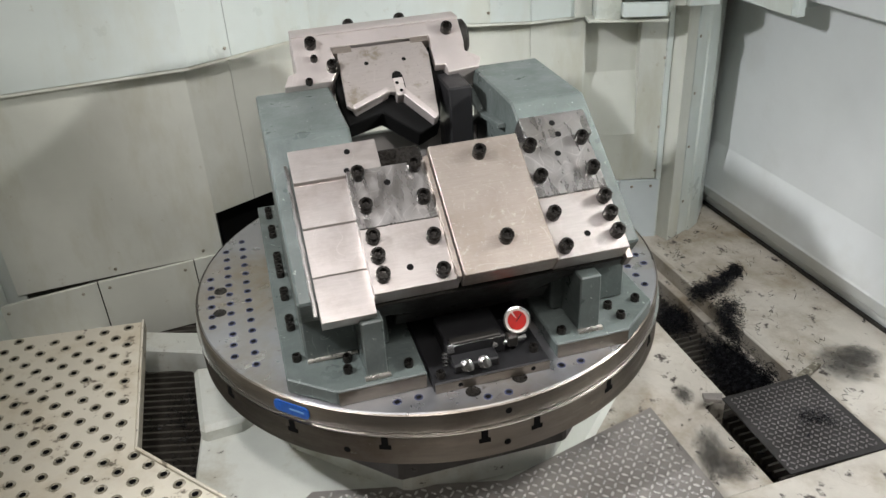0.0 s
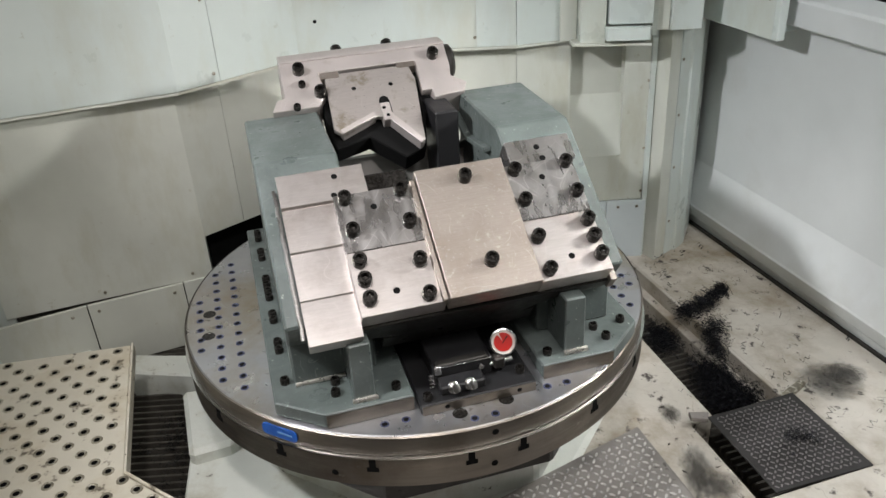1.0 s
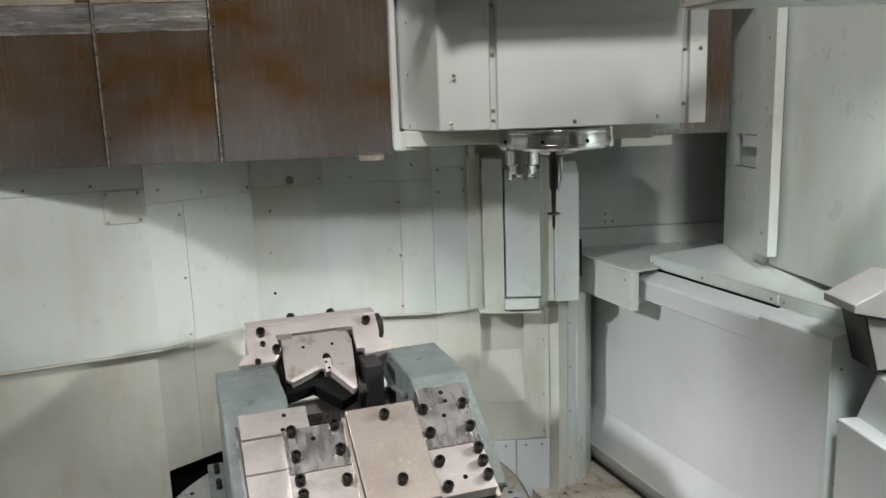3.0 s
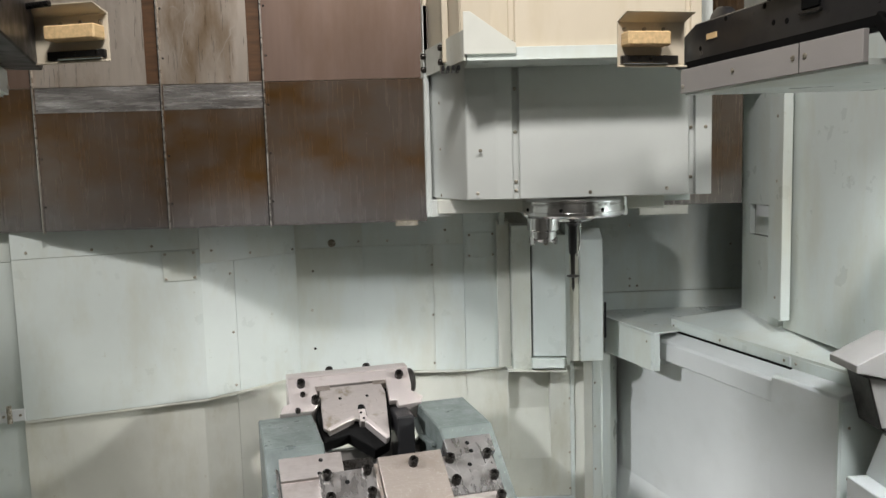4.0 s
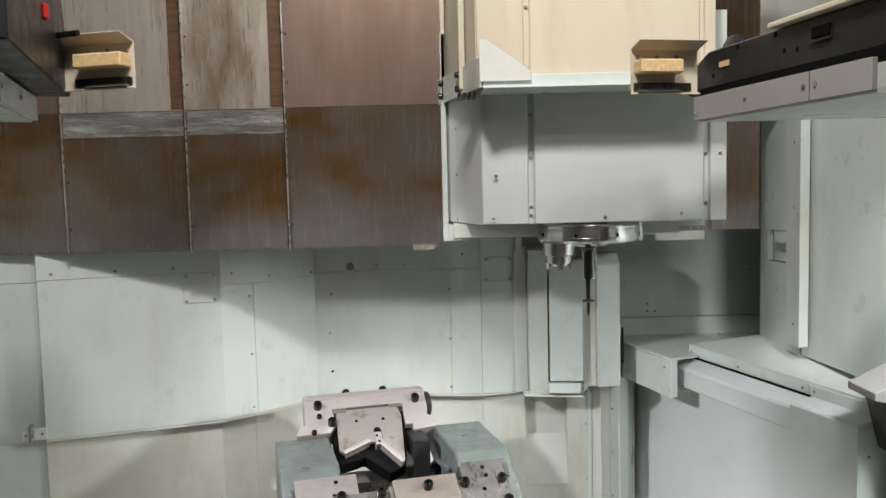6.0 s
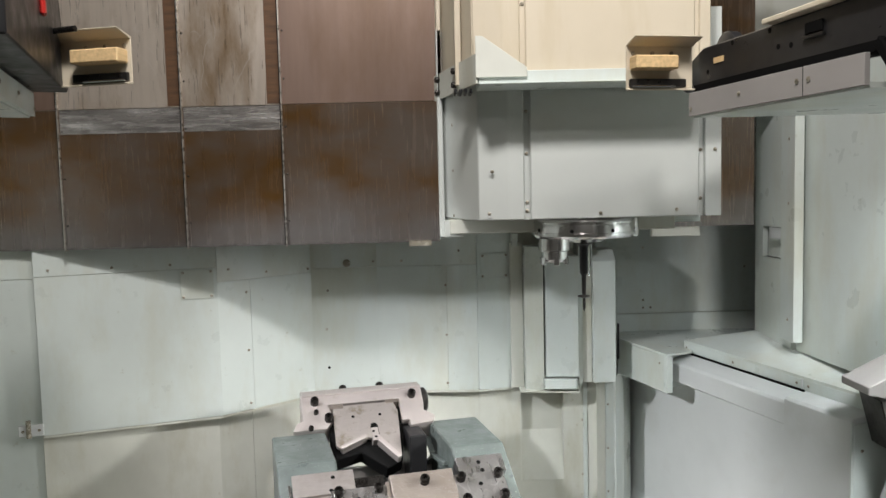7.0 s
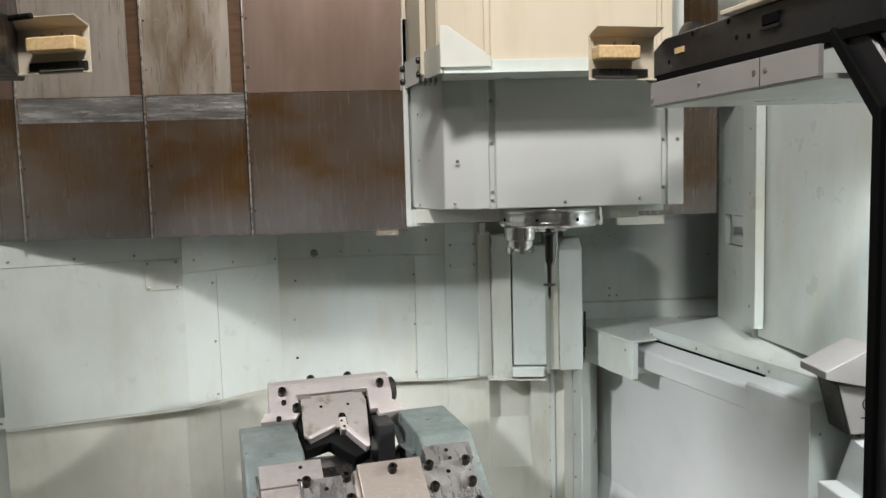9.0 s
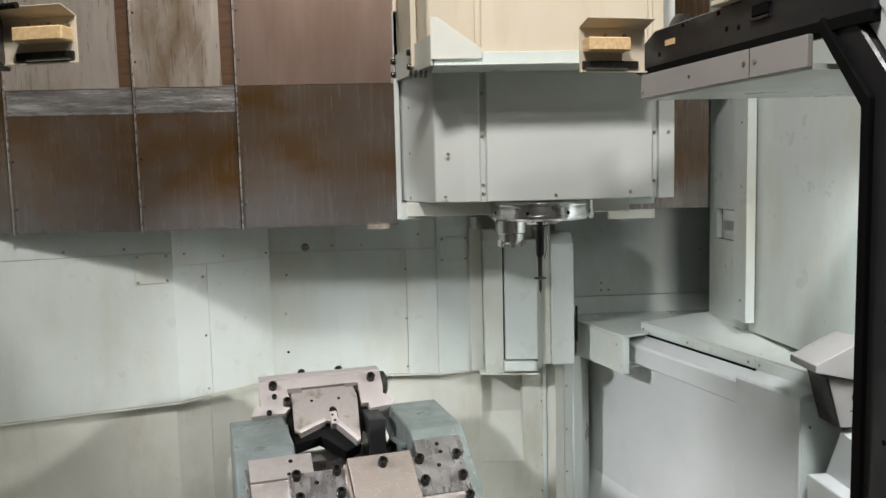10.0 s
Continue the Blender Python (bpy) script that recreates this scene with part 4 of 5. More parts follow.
def tread_plate(name, poly, z, material, label, step=0.037, turn=14):
    """Sheet with raised lozenges in alternating directions, as far as its outline goes."""
    t = thing(name, None, label, "tread plate")
    part("sheet", prism(poly, z - 0.006, z, "z", 0.001), material, t)

    def inside(x, y):
        c = False
        for (x0, y0), (x1, y1) in zip(poly, poly[1:] + poly[:1]):
            if (y0 > y) != (y1 > y) and x < (x1 - x0) * (y - y0) / (y1 - y0) + x0:
                c = not c
        return c
    bm = bmesh.new()
    lozenge = [(u * step / 0.037, v * step / 0.037) for u, v in ((-0.0122, 0), (-0.0055, 0.0042), (0.0055, 0.0042), (0.0122, 0), (0.0055, -0.0042), (-0.0055, -0.0042))]
    ca, sa = math.cos(radians(turn)), math.sin(radians(turn))
    xs, ys = [p[0] for p in poly], [p[1] for p in poly]
    cx, cy = sum(xs) / len(xs), sum(ys) / len(ys)
    for i in range(-70, 71):
        for j in range(-70, 71):
            lx, ly = i * step * 0.70, j * step * 0.70
            x, y = cx + ca * lx - sa * ly, cy + sa * lx + ca * ly
            e = step * 0.45
            if not (inside(x + e, y) and inside(x - e, y) and inside(x, y + e) and inside(x, y - e)):
                continue
            a = radians(turn + (45 if (i + j) % 2 else -45))
            c2, s2 = math.cos(a), math.sin(a)
            lo = [bm.verts.new((x + c2 * u - s2 * v, y + s2 * u + c2 * v, z)) for u, v in lozenge]
            hi = [bm.verts.new((x + 0.72 * (c2 * u - s2 * v), y + 0.72 * (s2 * u + c2 * v), z + 0.08 * step)) for u, v in lozenge]
            bm.faces.new(hi)
            for k in range(6):
                bm.faces.new((lo[k], lo[(k + 1) % 6], hi[(k + 1) % 6], hi[k]))
    raised = part("raised_pattern", bm, TREAD_TOP if material is TREAD else TREAD_TOP_DIRTY, t)
    tagged(raised, kind="stuff")
    return t


tread_plate("tread_plate", [(0.535, 1.642), (0.632, 1.300), (0.60, 1.05), (-0.6, 1.05), (-0.36, 1.405), (0.12, 1.408)], 0.10, TREAD, "bright steel tread plate lying before the table", 0.028, 20)
tread_plate("tread_plate", [(0.735, 1.662), (1.003, 1.742), (1.085, 1.447), (0.812, 1.378)], 0.10, TREAD_DIRTY, "dark dirty steel tread plate over the chip channel", 0.021, 16)
lug = thing("plate_bracket", None, "bent steel strip carrying the dark tread plate", "bracket")
part("strip", prism([(0.69, 1.665), (0.735, 1.655), (0.745, 1.685), (0.69, 1.69)], 0.085, 0.098, "z", 0.001), TREAD, lug)
lug2 = thing("plate_bracket", None, "bent steel strip carrying the dark tread plate", "bracket")
part("strip", prism([(0.99, 1.735), (1.07, 1.80), (1.055, 1.815), (0.975, 1.755)], 0.072, 0.085, "z", 0.001), RING, lug2)

# ---- table pedestal ----
CX, CY, YAW = -0.046, 1.654, 14.3
TB = pose(CX, CY, 0, 0, 0, YAW)
TBK = pose(-0.0534, 1.869, -0.2053, 0, 0, YAW) @ Matrix.Scale(1.13, 4)
DOWN = TB.inverted() @ TBK
ped = thing("table_pedestal", TBK, "pale green cast octagonal pedestal under the rotary table", "pedestal", kind="structure")


def octagon(r, turn=22.5, n=8):
    return [(r * math.cos(radians(turn + 360 / n * k)), r * math.sin(radians(turn + 360 / n * k))) for k in range(n)]


part("foot", prism(octagon(0.49), 0.1, 0.245, "z", 0.012), FLOOR_CLEAN, ped)
part("flange", prism([(-0.698, 1.655), (-0.60, 1.735), (-0.20, 1.75), (0.0, 1.415), (-0.30, 1.25), (-0.74, 1.25), (-0.672, 1.482)], -0.1, 0.088, "z", 0.006, TBK.inverted()), FLOOR_CLEAN, ped, "flat pale flange around the pedestal")
part("column", prism(octagon(0.43), 0.24, 0.347, "z", 0.01), FLOOR_CLEAN, ped)
part("collar", prism(octagon(0.475), 0.345, 0.44, "z", 0.006), DARK_STEEL, ped, "dark steel collar")
part("shoulder", prism([(-0.68, 1.67), (-0.602, 1.425), (-0.50, 1.46), (-0.42, 1.70)], -0.1, 0.30, "z", 0.012, TB.inverted()), FLOOR_CLEAN, ped)
part("tie_beam", prism([(-0.95, 1.82), (-0.66, 1.77), (-0.60, 1.86), (-0.95, 1.90)], 0.16, 0.27, "z", 0.006, TB.inverted()), FLOOR_CLEAN, ped)

# ---- rotary table ----
table = thing("rotary_table", TBK, "round steel rotary table with a grid of threaded holes", "rotary table")
TOP, RAD = 0.592, 0.546
part("upper_plate", lathe([(0, TOP), (RAD - 0.007, TOP), (RAD - 0.004, TOP - 0.003), (RAD - 0.004, TOP - 0.047), (0, TOP - 0.047)], 128), TABLE_TOP, table, "grey-blue ground steel top plate", 30)
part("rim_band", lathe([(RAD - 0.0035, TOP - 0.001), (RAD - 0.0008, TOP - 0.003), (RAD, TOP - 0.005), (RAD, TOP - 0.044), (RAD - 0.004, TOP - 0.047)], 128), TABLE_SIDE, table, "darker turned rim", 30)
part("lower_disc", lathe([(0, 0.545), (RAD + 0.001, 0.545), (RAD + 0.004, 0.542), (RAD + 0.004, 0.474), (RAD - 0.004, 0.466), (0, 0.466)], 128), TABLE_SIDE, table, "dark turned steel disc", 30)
part("seam_ring", lathe([(RAD - 0.01, 0.5425), (RAD + 0.0065, 0.5428), (RAD + 0.0065, 0.5455), (RAD - 0.01, 0.5458)], 128), CHROME, table, "bright worn seam", 30)
part("under_ring", lathe([(0.46, 0.466), (0.50, 0.466), (0.50, 0.43), (0.46, 0.43)], 64), DARK_STEEL, table, smooth=30)
for ang in (-172.5, -152.7, -133.2, -113.0, -93.3, -82.2, -62.9, -43.5, -24.0):
    slot = part("t_slot", box(RAD - 0.03, RAD + 0.0052, -0.0065, 0.0065, 0.520, 0.5455, 0, pose(0, 0, 0, 0, 0, ang)), VOID, table)
    part("slot_foot", box(RAD - 0.03, RAD + 0.0052, -0.0115, 0.0115, 0.511, 0.521, 0, pose(0, 0, 0, 0, 0, ang)), VOID, slot)
for ang, zz in ((-88.1, 0.573), (-88.6, 0.500), (-121, 0.500)):
    part("side_hole", lathe([(0.007, 0), (0.006, 0.0012), (0, 0.0012)], 14, pose(0, 0, 0, 0, 0, ang) @ Matrix.Translation((RAD + (0.0005 if zz > 0.55 else 0.0045), 0, zz)) @ pose(0, 0, 0, 0, 90, 0)), VOID, table)
part("name_plate", prism([(-0.041, -0.006), (-0.038, -0.011), (-0.032, -0.0135), (0.032, -0.0135), (0.038, -0.011), (0.041, -0.006), (0.041, 0.006), (0.038, 0.011), (0.032, 0.0135), (-0.032, 0.0135), (-0.038, 0.011), (-0.041, 0.006)], 0, 0.003, "z", 0, pose(0, 0, 0, 0, 0, -132.9) @ Matrix.Translation((RAD - 0.0008, 0, 0.567)) @ Matrix(((0, 0, 1, 0), (1, 0, 0, 0), (0, 1, 0, 0), (0, 0, 0, 1)))), BLUE, table, "blue maker's plate on the rim")
part("plate_bars", box(-0.004, 0.03, -0.0022, 0.0022, 0, 0.0036, 0, pose(0, 0, 0, 0, 0, -132.9) @ Matrix.Translation((RAD - 0.0008, 0, 0.567)) @ Matrix(((0, 0, 1, 0), (1, 0, 0, 0), (0, 1, 0, 0), (0, 0, 0, 1)))), BLUE_BAR, table)

PITCH = 0.0413
insert = lathe([(0.0088, 0.0), (0.0082, 0.0012), (0.0062, 0.0012), (0.0055, 0.0003)], 14)
bore = lathe([(0.0060, 0.0006), (0, 0.0006)], 14)
rim_mesh = hole_mesh = None
U0, V0 = (-0.4675, -0.1465)
for i in range(-2, 26):
    for j in range(-10, 17):
        u, v = U0 + PITCH * i, V0 + PITCH * j
        r = math.hypot(u, v)
        if r > RAD - 0.025:
            continue
        if -0.385 < u < -0.10 and v > -0.46 or 0.12 < u < 0.42 and v > -0.46 or -0.13 < u < 0.15 and v > -0.49:
            continue
        if rim_mesh is None:
            rim_ob = part("threaded_insert", insert, BLUE_RING, table, "", 30)
            hole_ob = part("thread_bore", bore, VOID, rim_ob)
            rim_ob.matrix_basis = pose(u, v, TOP)
            rim_mesh, hole_mesh = rim_ob.data, hole_ob.data
        else:
            o = new("threaded_insert", rim_mesh)
            o.parent, o.matrix_basis = table, pose(u, v, TOP)
            h = new("thread_bore", hole_mesh)
            h.parent = o
for u, v in ((-0.487, 0.04), (-0.492, -0.053), (0.062, -0.486), (-0.035, -0.495)):
    part("large_hole", lathe([(0.015, 0.0), (0.014, 0.0016), (0.011, 0.0016), (0.010, 0.0006), (0, 0.0006)], 20, pose(u, v, TOP)), BLACK_OXIDE, table, "", 30)

# ---- fixture on the table ----
fix = thing("welded_fixture", TB, "green-painted welded fixture with two cheeks and thick base plates", "fixture")
ZB, LOW = 0.626, 0.502
part("base_plate", prism([(-0.372, 0.385), (-0.372, -0.383), (-0.285, -0.452), (-0.112, -0.452), (-0.112, 0.385)], TOP, ZB, "z", 0.003, DOWN), GREEN, fix)
part("base_plate", prism([(0.152, 0.385), (0.152, -0.452), (0.308, -0.452), (0.398, -0.375), (0.398, 0.385)], TOP, ZB, "z", 0.003, DOWN), GREEN, fix)
part("bare_front_edge", box(-0.283, -0.114, -0.4546, -0.4522, TOP + 0.001, ZB - 0.004, 0, DOWN), TABLE_SIDE, fix, "bare brownish steel edge")
part("bare_front_edge", box(0.154, 0.306, -0.4546, -0.4522, TOP + 0.001, ZB - 0.004, 0, DOWN), TABLE_SIDE, fix, "bare brownish steel edge")
SL, CL = math.sin(radians(35)), math.cos(radians(35))


def slope(s, c):
    """Local (v, z) of a place s up the slope and c out of it."""
    return (s * CL - c * SL, s * SL + c * CL)


# cheeks: welded boxes with a sloping front
CHEEK = [(-0.174, LOW), (-0.174, 0.60), slope(0.20, 0.66), slope(0.20, 0.70), slope(0.605, 0.71), (0.40, 0.93), (0.40, LOW)]


for xa, xb in ((-0.325, -0.135), (0.255, 0.440)):
    part("cheek", prism(CHEEK, xa, xb, "x", 0.005), GREEN, fix, "green welded cheek with a scratched top")
# outer stiffeners and front posts
part("front_post", box(-0.208, -0.160, -0.280, -0.02, LOW, 0.645, 0.003), GREEN, fix)
part("front_post", box(0.282, 0.331, -0.276, -0.02, LOW, 0.645, 0.003), GREEN, fix)
part("front_wall", box(-0.322, -0.205, -0.180, -0.165, LOW, 0.70, 0.002), GREEN, fix)
part("front_wall", box(0.331, 0.440, -0.168, -0.155, LOW, 0.66, 0.002), GREEN, fix)
# shade behind the plates is put into the wall's grey
part("cross_wall", box(-0.135, 0.255, 0.372, 0.394, LOW, 0.79, 0.002), GREY_SHADED, fix, "cross wall between the cheeks, its grey standing in for shade")
for (va, za), (vb, zb) in (((0.396, 0.868), (0.298, 0.834)), ((0.298, 0.834), (0.13, 0.858)), ((0.298, 0.834), (0.398, 0.765)), ((0.398, 0.765), (0.394, 0.722))):
    da, db = vb - va, zb - za
    ln = math.hypot(da, db)
    qa, qb = -db / ln * 0.007, da / ln * 0.007
    part("brace", prism([(va + qa, za + qb), (vb + qa, zb + qb), (vb - qa, zb - qb), (va - qa, za - qb)], 0.235, 0.2545, "x", 0.002), GREEN, fix, "flat welded brace")
part("shelf_plate", box(-0.135, 0.255, 0.10, 0.33, 0.59, 0.603, 0.001), GREEN, fix, "green shelf plate between the cheeks")
# filler whose black is the painted shade of the cavity
part("dark_core", prism([(0.02, LOW), (-0.02, 0.64), (0.10, 0.64), (0.10, LOW)], -0.135, 0.255, "x", 0.002), VOID, fix, "black filler standing in for the shade under the plates")
part("weld", tube([(-0.322, -0.183, LOW + 0.004), (-0.26, -0.184, LOW + 0.005), (-0.210, -0.183, LOW + 0.004)], 0.005), SEAM, fix)
part("weld", tube([(-0.212, -0.283, LOW + 0.003), (-0.18, -0.284, LOW + 0.004), (-0.156, -0.283, LOW + 0.003)], 0.006), SEAM, fix)
part("weld", tube([(0.278, -0.279, LOW + 0.003), (0.30, -0.280, LOW + 0.004), (0.336, -0.279, LOW + 0.003)], 0.007), SEAM, fix)
# ground edge on the cheek beside the stepped plate
edge_pts = [slope(0.165 + 0.03 * k, 0.712) for k in range(13)]
part("bare_edge", tube([(-0.294 + 0.0015 * (k % 2), v, z) for k, (v, z) in enumerate(edge_pts)], 0.0045, 6), PLATE_FINE, fix, "bare ground metal edge")
for u, v in ((-0.345, -0.33), (-0.345, -0.22), (-0.345, -0.19), (-0.345, -0.10), (-0.345, -0.075), (-0.345, 0.0), (-0.345, 0.03), (-0.345, 0.06), (-0.345, 0.09), (-0.345, 0.20), (-0.345, 0.235), (-0.345, 0.31), (-0.345, 0.345), (-0.255, -0.40), (-0.25, -0.365), (-0.14, -0.42), (0.175, -0.42), (0.31, -0.41), (0.30, -0.37), (0.365, -0.365)):
    screw(MASTER_SMALL, DOWN @ pose(u, v, ZB), fix)

# sloping plates
SLOPE = TB @ Matrix(((1, 0, 0, 0), (0, CL, -SL, 0), (0, SL, CL, 0), (0, 0, 0, 1)))


def slope_thing(name, label, category):
    return thing(name, SLOPE, label, category)


def tapped(parent, u, s, c, r=0.0075):
    part("tapped_hole", lathe([(r, 0), (r * 0.9, 0.0008), (0, 0.0008)], 16, pose(u, s, c)), VOID, parent)


stepped = slope_thing("stepped_locator_plate", "bright milled steel plate with shallow steps, bolted on the slope", "steel plate")
STEPS = [(0.15, 0.67), (0.15, 0.710), (0.250, 0.7065), (0.2530, 0.7095), (0.363, 0.7085), (0.366, 0.7135), (0.471, 0.713), (0.474, 0.719), (0.474, 0.67)]
part("stepped_face", prism(STEPS, -0.284, -0.171, "x"), PLATE, stepped)
part("head_face", box(-0.284, -0.088, 0.4745, 0.558, 0.67, 0.7195, 0.001), PLATE, stepped)
tapped(stepped, -0.155, 0.535, 0.719)
tapped(stepped, -0.165, 0.487, 0.719)
pl = slope_thing("clamp_plate", "scratched ground steel plate held by seven black socket screws", "steel plate")
part("upper_face", box(-0.171, 0.012, 0.328, 0.472, 0.688, 0.740, 0.0015), PLATE_FINE, pl, "swirled grinding marks")
part("lower_face", box(-0.171, 0.012, 0.178, 0.328, 0.688, 0.738, 0.0015), PLATE, pl)
part("rib", box(0.002, 0.014, 0.178, 0.476, 0.72, 0.748, 0.0015), PLATE_TAN, pl)
for u, s in ((-0.148, 0.457), (-0.147, 0.376), (-0.148, 0.302), (-0.147, 0.257), (-0.146, 0.213), (-0.023, 0.457), (-0.022, 0.375), (-0.023, 0.28), (-0.023, 0.199)):
    screw(MASTER_CAP, pose(u, s, 0.740), pl)
tapped(pl, -0.088, 0.43, 0.740)
tapped(pl, -0.086, 0.224, 0.738)
cp = slope_thing("centre_plate", "tan steel centre plate with two black socket screws", "steel plate")
part("plate", box(0.0165, 0.2235, 0.174, 0.494, 0.70, 0.755, 0.002), PLATE_TAN, cp)
for s in (0.454, 0.241):
    screw(MASTER_CAP, pose(0.124, s, 0.755), cp)
pr = slope_thing("clamp_plate", "bright ground steel plate held by nine black socket screws", "steel plate")
part("upper_face", box(0.2255, 0.393, 0.328, 0.474, 0.688, 0.742, 0.0015), PLATE_FINE, pr, "blotched ground face")
part("lower_face", box(0.2255, 0.393, 0.176, 0.328, 0.688, 0.738, 0.0015), PLATE, pr)
part("end_step", box(0.3945, 0.410, 0.165, 0.27, 0.66, 0.700, 0.001), PLATE_TAN, pr)
for u, s in ((0.247, 0.457), (0.247, 0.376), (0.247, 0.281), (0.248, 0.200), (0.372, 0.457), (0.372, 0.376), (0.373, 0.301), (0.372, 0.258), (0.373, 0.213)):
    screw(MASTER_CAP, pose(u, s, 0.740), pr)
tapped(pr, 0.308, 0.431, 0.742)
tapped(pr, 0.31, 0.225, 0.738)
pu = slope_thing("stepped_locator_plate", "bright machined steel seat plate at the head of the slope", "steel plate")
part("plate", box(0.25, 0.412, 0.476, 0.545, 0.67, 0.732, 0.002), PLATE_FINE, pu)
tapped(pu, 0.325, 0.519, 0.732)
tapped(pu, 0.33, 0.487, 0.732)
bed = slope_thing("slope_bed", "thick dark-edged steel bed plate under the clamp plates", "steel plate")
part("bed_plate", prism([(-0.17, 0.685), (-0.17, 0.63), (-0.06, 0.60), (0.20, 0.60), (0.26, 0.64), (0.40, 0.655), (0.40, 0.685)], 0.172, 0.44, "y", 0.002), DARK_STEEL, bed)
part("cross_bar", box(-0.12, 0.24, 0.176, 0.32, 0.54, 0.599, 0.003), DARK_STEEL, bed)
part("dark_clamp", box(-0.09, 0.02, 0.49, 0.56, 0.60, 0.668, 0.004), BLACK_OXIDE, bed, "black clamp behind the plates")

# ---- V-block holder at the back ----
holder_t = slope_thing("vee_holder", "pale machined steel holder block with shade painted behind its vee seat", "holder block")
C0 = 0.56
part("block", prism([(-0.210, 1.008), (0.249, 1.008), (0.246, 0.93), (0.240, 0.898), (0.278, 0.868), (0.265, 0.840), (0.178, 0.832), (0.178, 0.86), (0.150, 0.86), (0.155, 0.962), (-0.112, 0.962), (-0.102, 0.892), (-0.128, 0.853), (-0.250, 0.853), (-0.234, 0.888), (-0.212, 0.896)], 0.44, C0, "z", 0.002), BLOCK, holder_t)
part("top_bar", prism([(1.009, 0.44), (1.009, C0 + 0.0005), (1.016, C0), (1.060, C0 - 0.030), (1.064, C0 - 0.036), (1.064, 0.44)], -0.207, 0.250, "x", 0.001), BLOCK, holder_t, "chamfered top bar")
part("nut_cap", lathe([(0.0, 0.0), (0.05, 0), (0.05, 0.022), (0.04, 0.03), (0, 0.03)], 20, Matrix.Translation((0.246, 0.99, 0.50)) @ pose(0, 0, 0, 0, 90, 0)), DARK_STEEL, holder_t, "dark end cap", 35)
part("jaw", prism([(-0.098, 0.948), (0.130, 0.948), (0.140, 0.90), (0.118, 0.70), (0.106, 0.690), (0.036, 0.786), (0.012, 0.794), (-0.086, 0.752), (-0.106, 0.770)], 0.548, C0 + 0.004, "z", 0.0015), JAW, holder_t, "stained steel jaw plate with a vee cut")
part("shim", box(-0.11, -0.06, 0.935, 0.955, 0.53, C0 + 0.006, 0.001), PLATE_TAN, holder_t)
part("shim", box(0.10, 0.15, 0.94, 0.957, 0.53, C0 + 0.006, 0.001), PLATE_TAN, holder_t)
part("vee_rail", prism([(0.036, 0.786), (0.104, 0.690), (0.117, 0.699), (0.049, 0.798)], 0.535, C0 + 0.008, "z", 0.001), BLOCK, holder_t, "bright vee rail")
part("vee_rail", prism([(-0.086, 0.752), (0.008, 0.793), (0.004, 0.806), (-0.092, 0.765)], 0.535, C0 + 0.008, "z", 0.001), BLOCK, holder_t, "bright vee rail")
# shadow behind the jaw is put into this block's black
part("vee_body", prism([(-0.115, 0.945), (-0.118, 0.80), (-0.108, 0.728), (-0.016, 0.752), (0.066, 0.672), (0.124, 0.700), (0.148, 0.80), (0.175, 0.83), (0.176, 0.945)], 0.475, 0.535, "z", 0.003), VOID, holder_t, "block behind the jaw, its black standing in for shadow")
part("key_slot", prism([(0.026, 0.80), (0.054, 0.80), (0.054, 0.838), (0.050, 0.850), (0.040, 0.855), (0.030, 0.850), (0.026, 0.838)], 0.50, C0 + 0.0055, "z"), VOID, holder_t)
part("key", box(0.026, 0.052, 0.776, 0.832, 0.52, C0 + 0.008, 0.002), BLOCK, holder_t, "bright key block")
for u, s in ((0.034, 0.815), (0.04, 0.79)):
    tapped(holder_t, u, s, C0 + 0.008, 0.005)
for u, s in ((-0.030, 0.892), (0.07, 0.891)):
    tapped(holder_t, u, s, C0 + 0.004, 0.006)
for u, s in ((-0.162, 0.974), (0.206, 0.97), (-0.119, 0.892)):
    screw(MASTER_CAP, pose(u, s, C0), holder_t)
for u, s in ((-0.161, 0.927), (-0.186, 0.856)):
    screw(MASTER_SMALL, pose(u, s, C0), holder_t)
for u in (-0.04, 0.105):
    screw(MASTER_CAP, Matrix.Translation((u, 1.064, 0.505)) @ pose(0, 0, 0, -90, 0, 0), holder_t)
stand = thing("vee_stand", TB, "dark steel stand that carries the vee holder", "stand")
part("column", box(0.15, 0.212, 0.26, 0.40, 0.466, 0.925, 0.004), BLACK, stand)
part("foot_block", prism([(0.15, 0.845), (0.215, 0.83), (0.215, 0.80), (0.16, 0.79)], 0.42, 0.50, "z", 0.003, TB.inverted() @ SLOPE), PLATE, stand, "bare steel support lug")

# ---- clamping unit with gauge ----
unit = thing("clamp_unit", TBK, "black hydraulic clamping unit with fittings on a steel plate", "hydraulic unit")
part("base", box(-0.106, 0.128, -0.478, -0.17, TOP, 0.614, 0.003), BLACK, unit, "oily black base plate")
part("base_edge", box(-0.104, 0.126, -0.4805, -0.4782, TOP + 0.001, 0.612), TABLE_SIDE, unit, "bare steel front edge")
part("body", box(-0.065, 0.055, -0.425, -0.32, 0.614, 0.655, 0.003), BLACK, unit)
part("front_step", box(-0.062, 0.03, -0.462, -0.425, 0.614, 0.634, 0.003), BLACK, unit)
part("slide", box(-0.058, 0.045, -0.428, -0.41, 0.655, 0.662, 0.002), DARK_STEEL, unit)
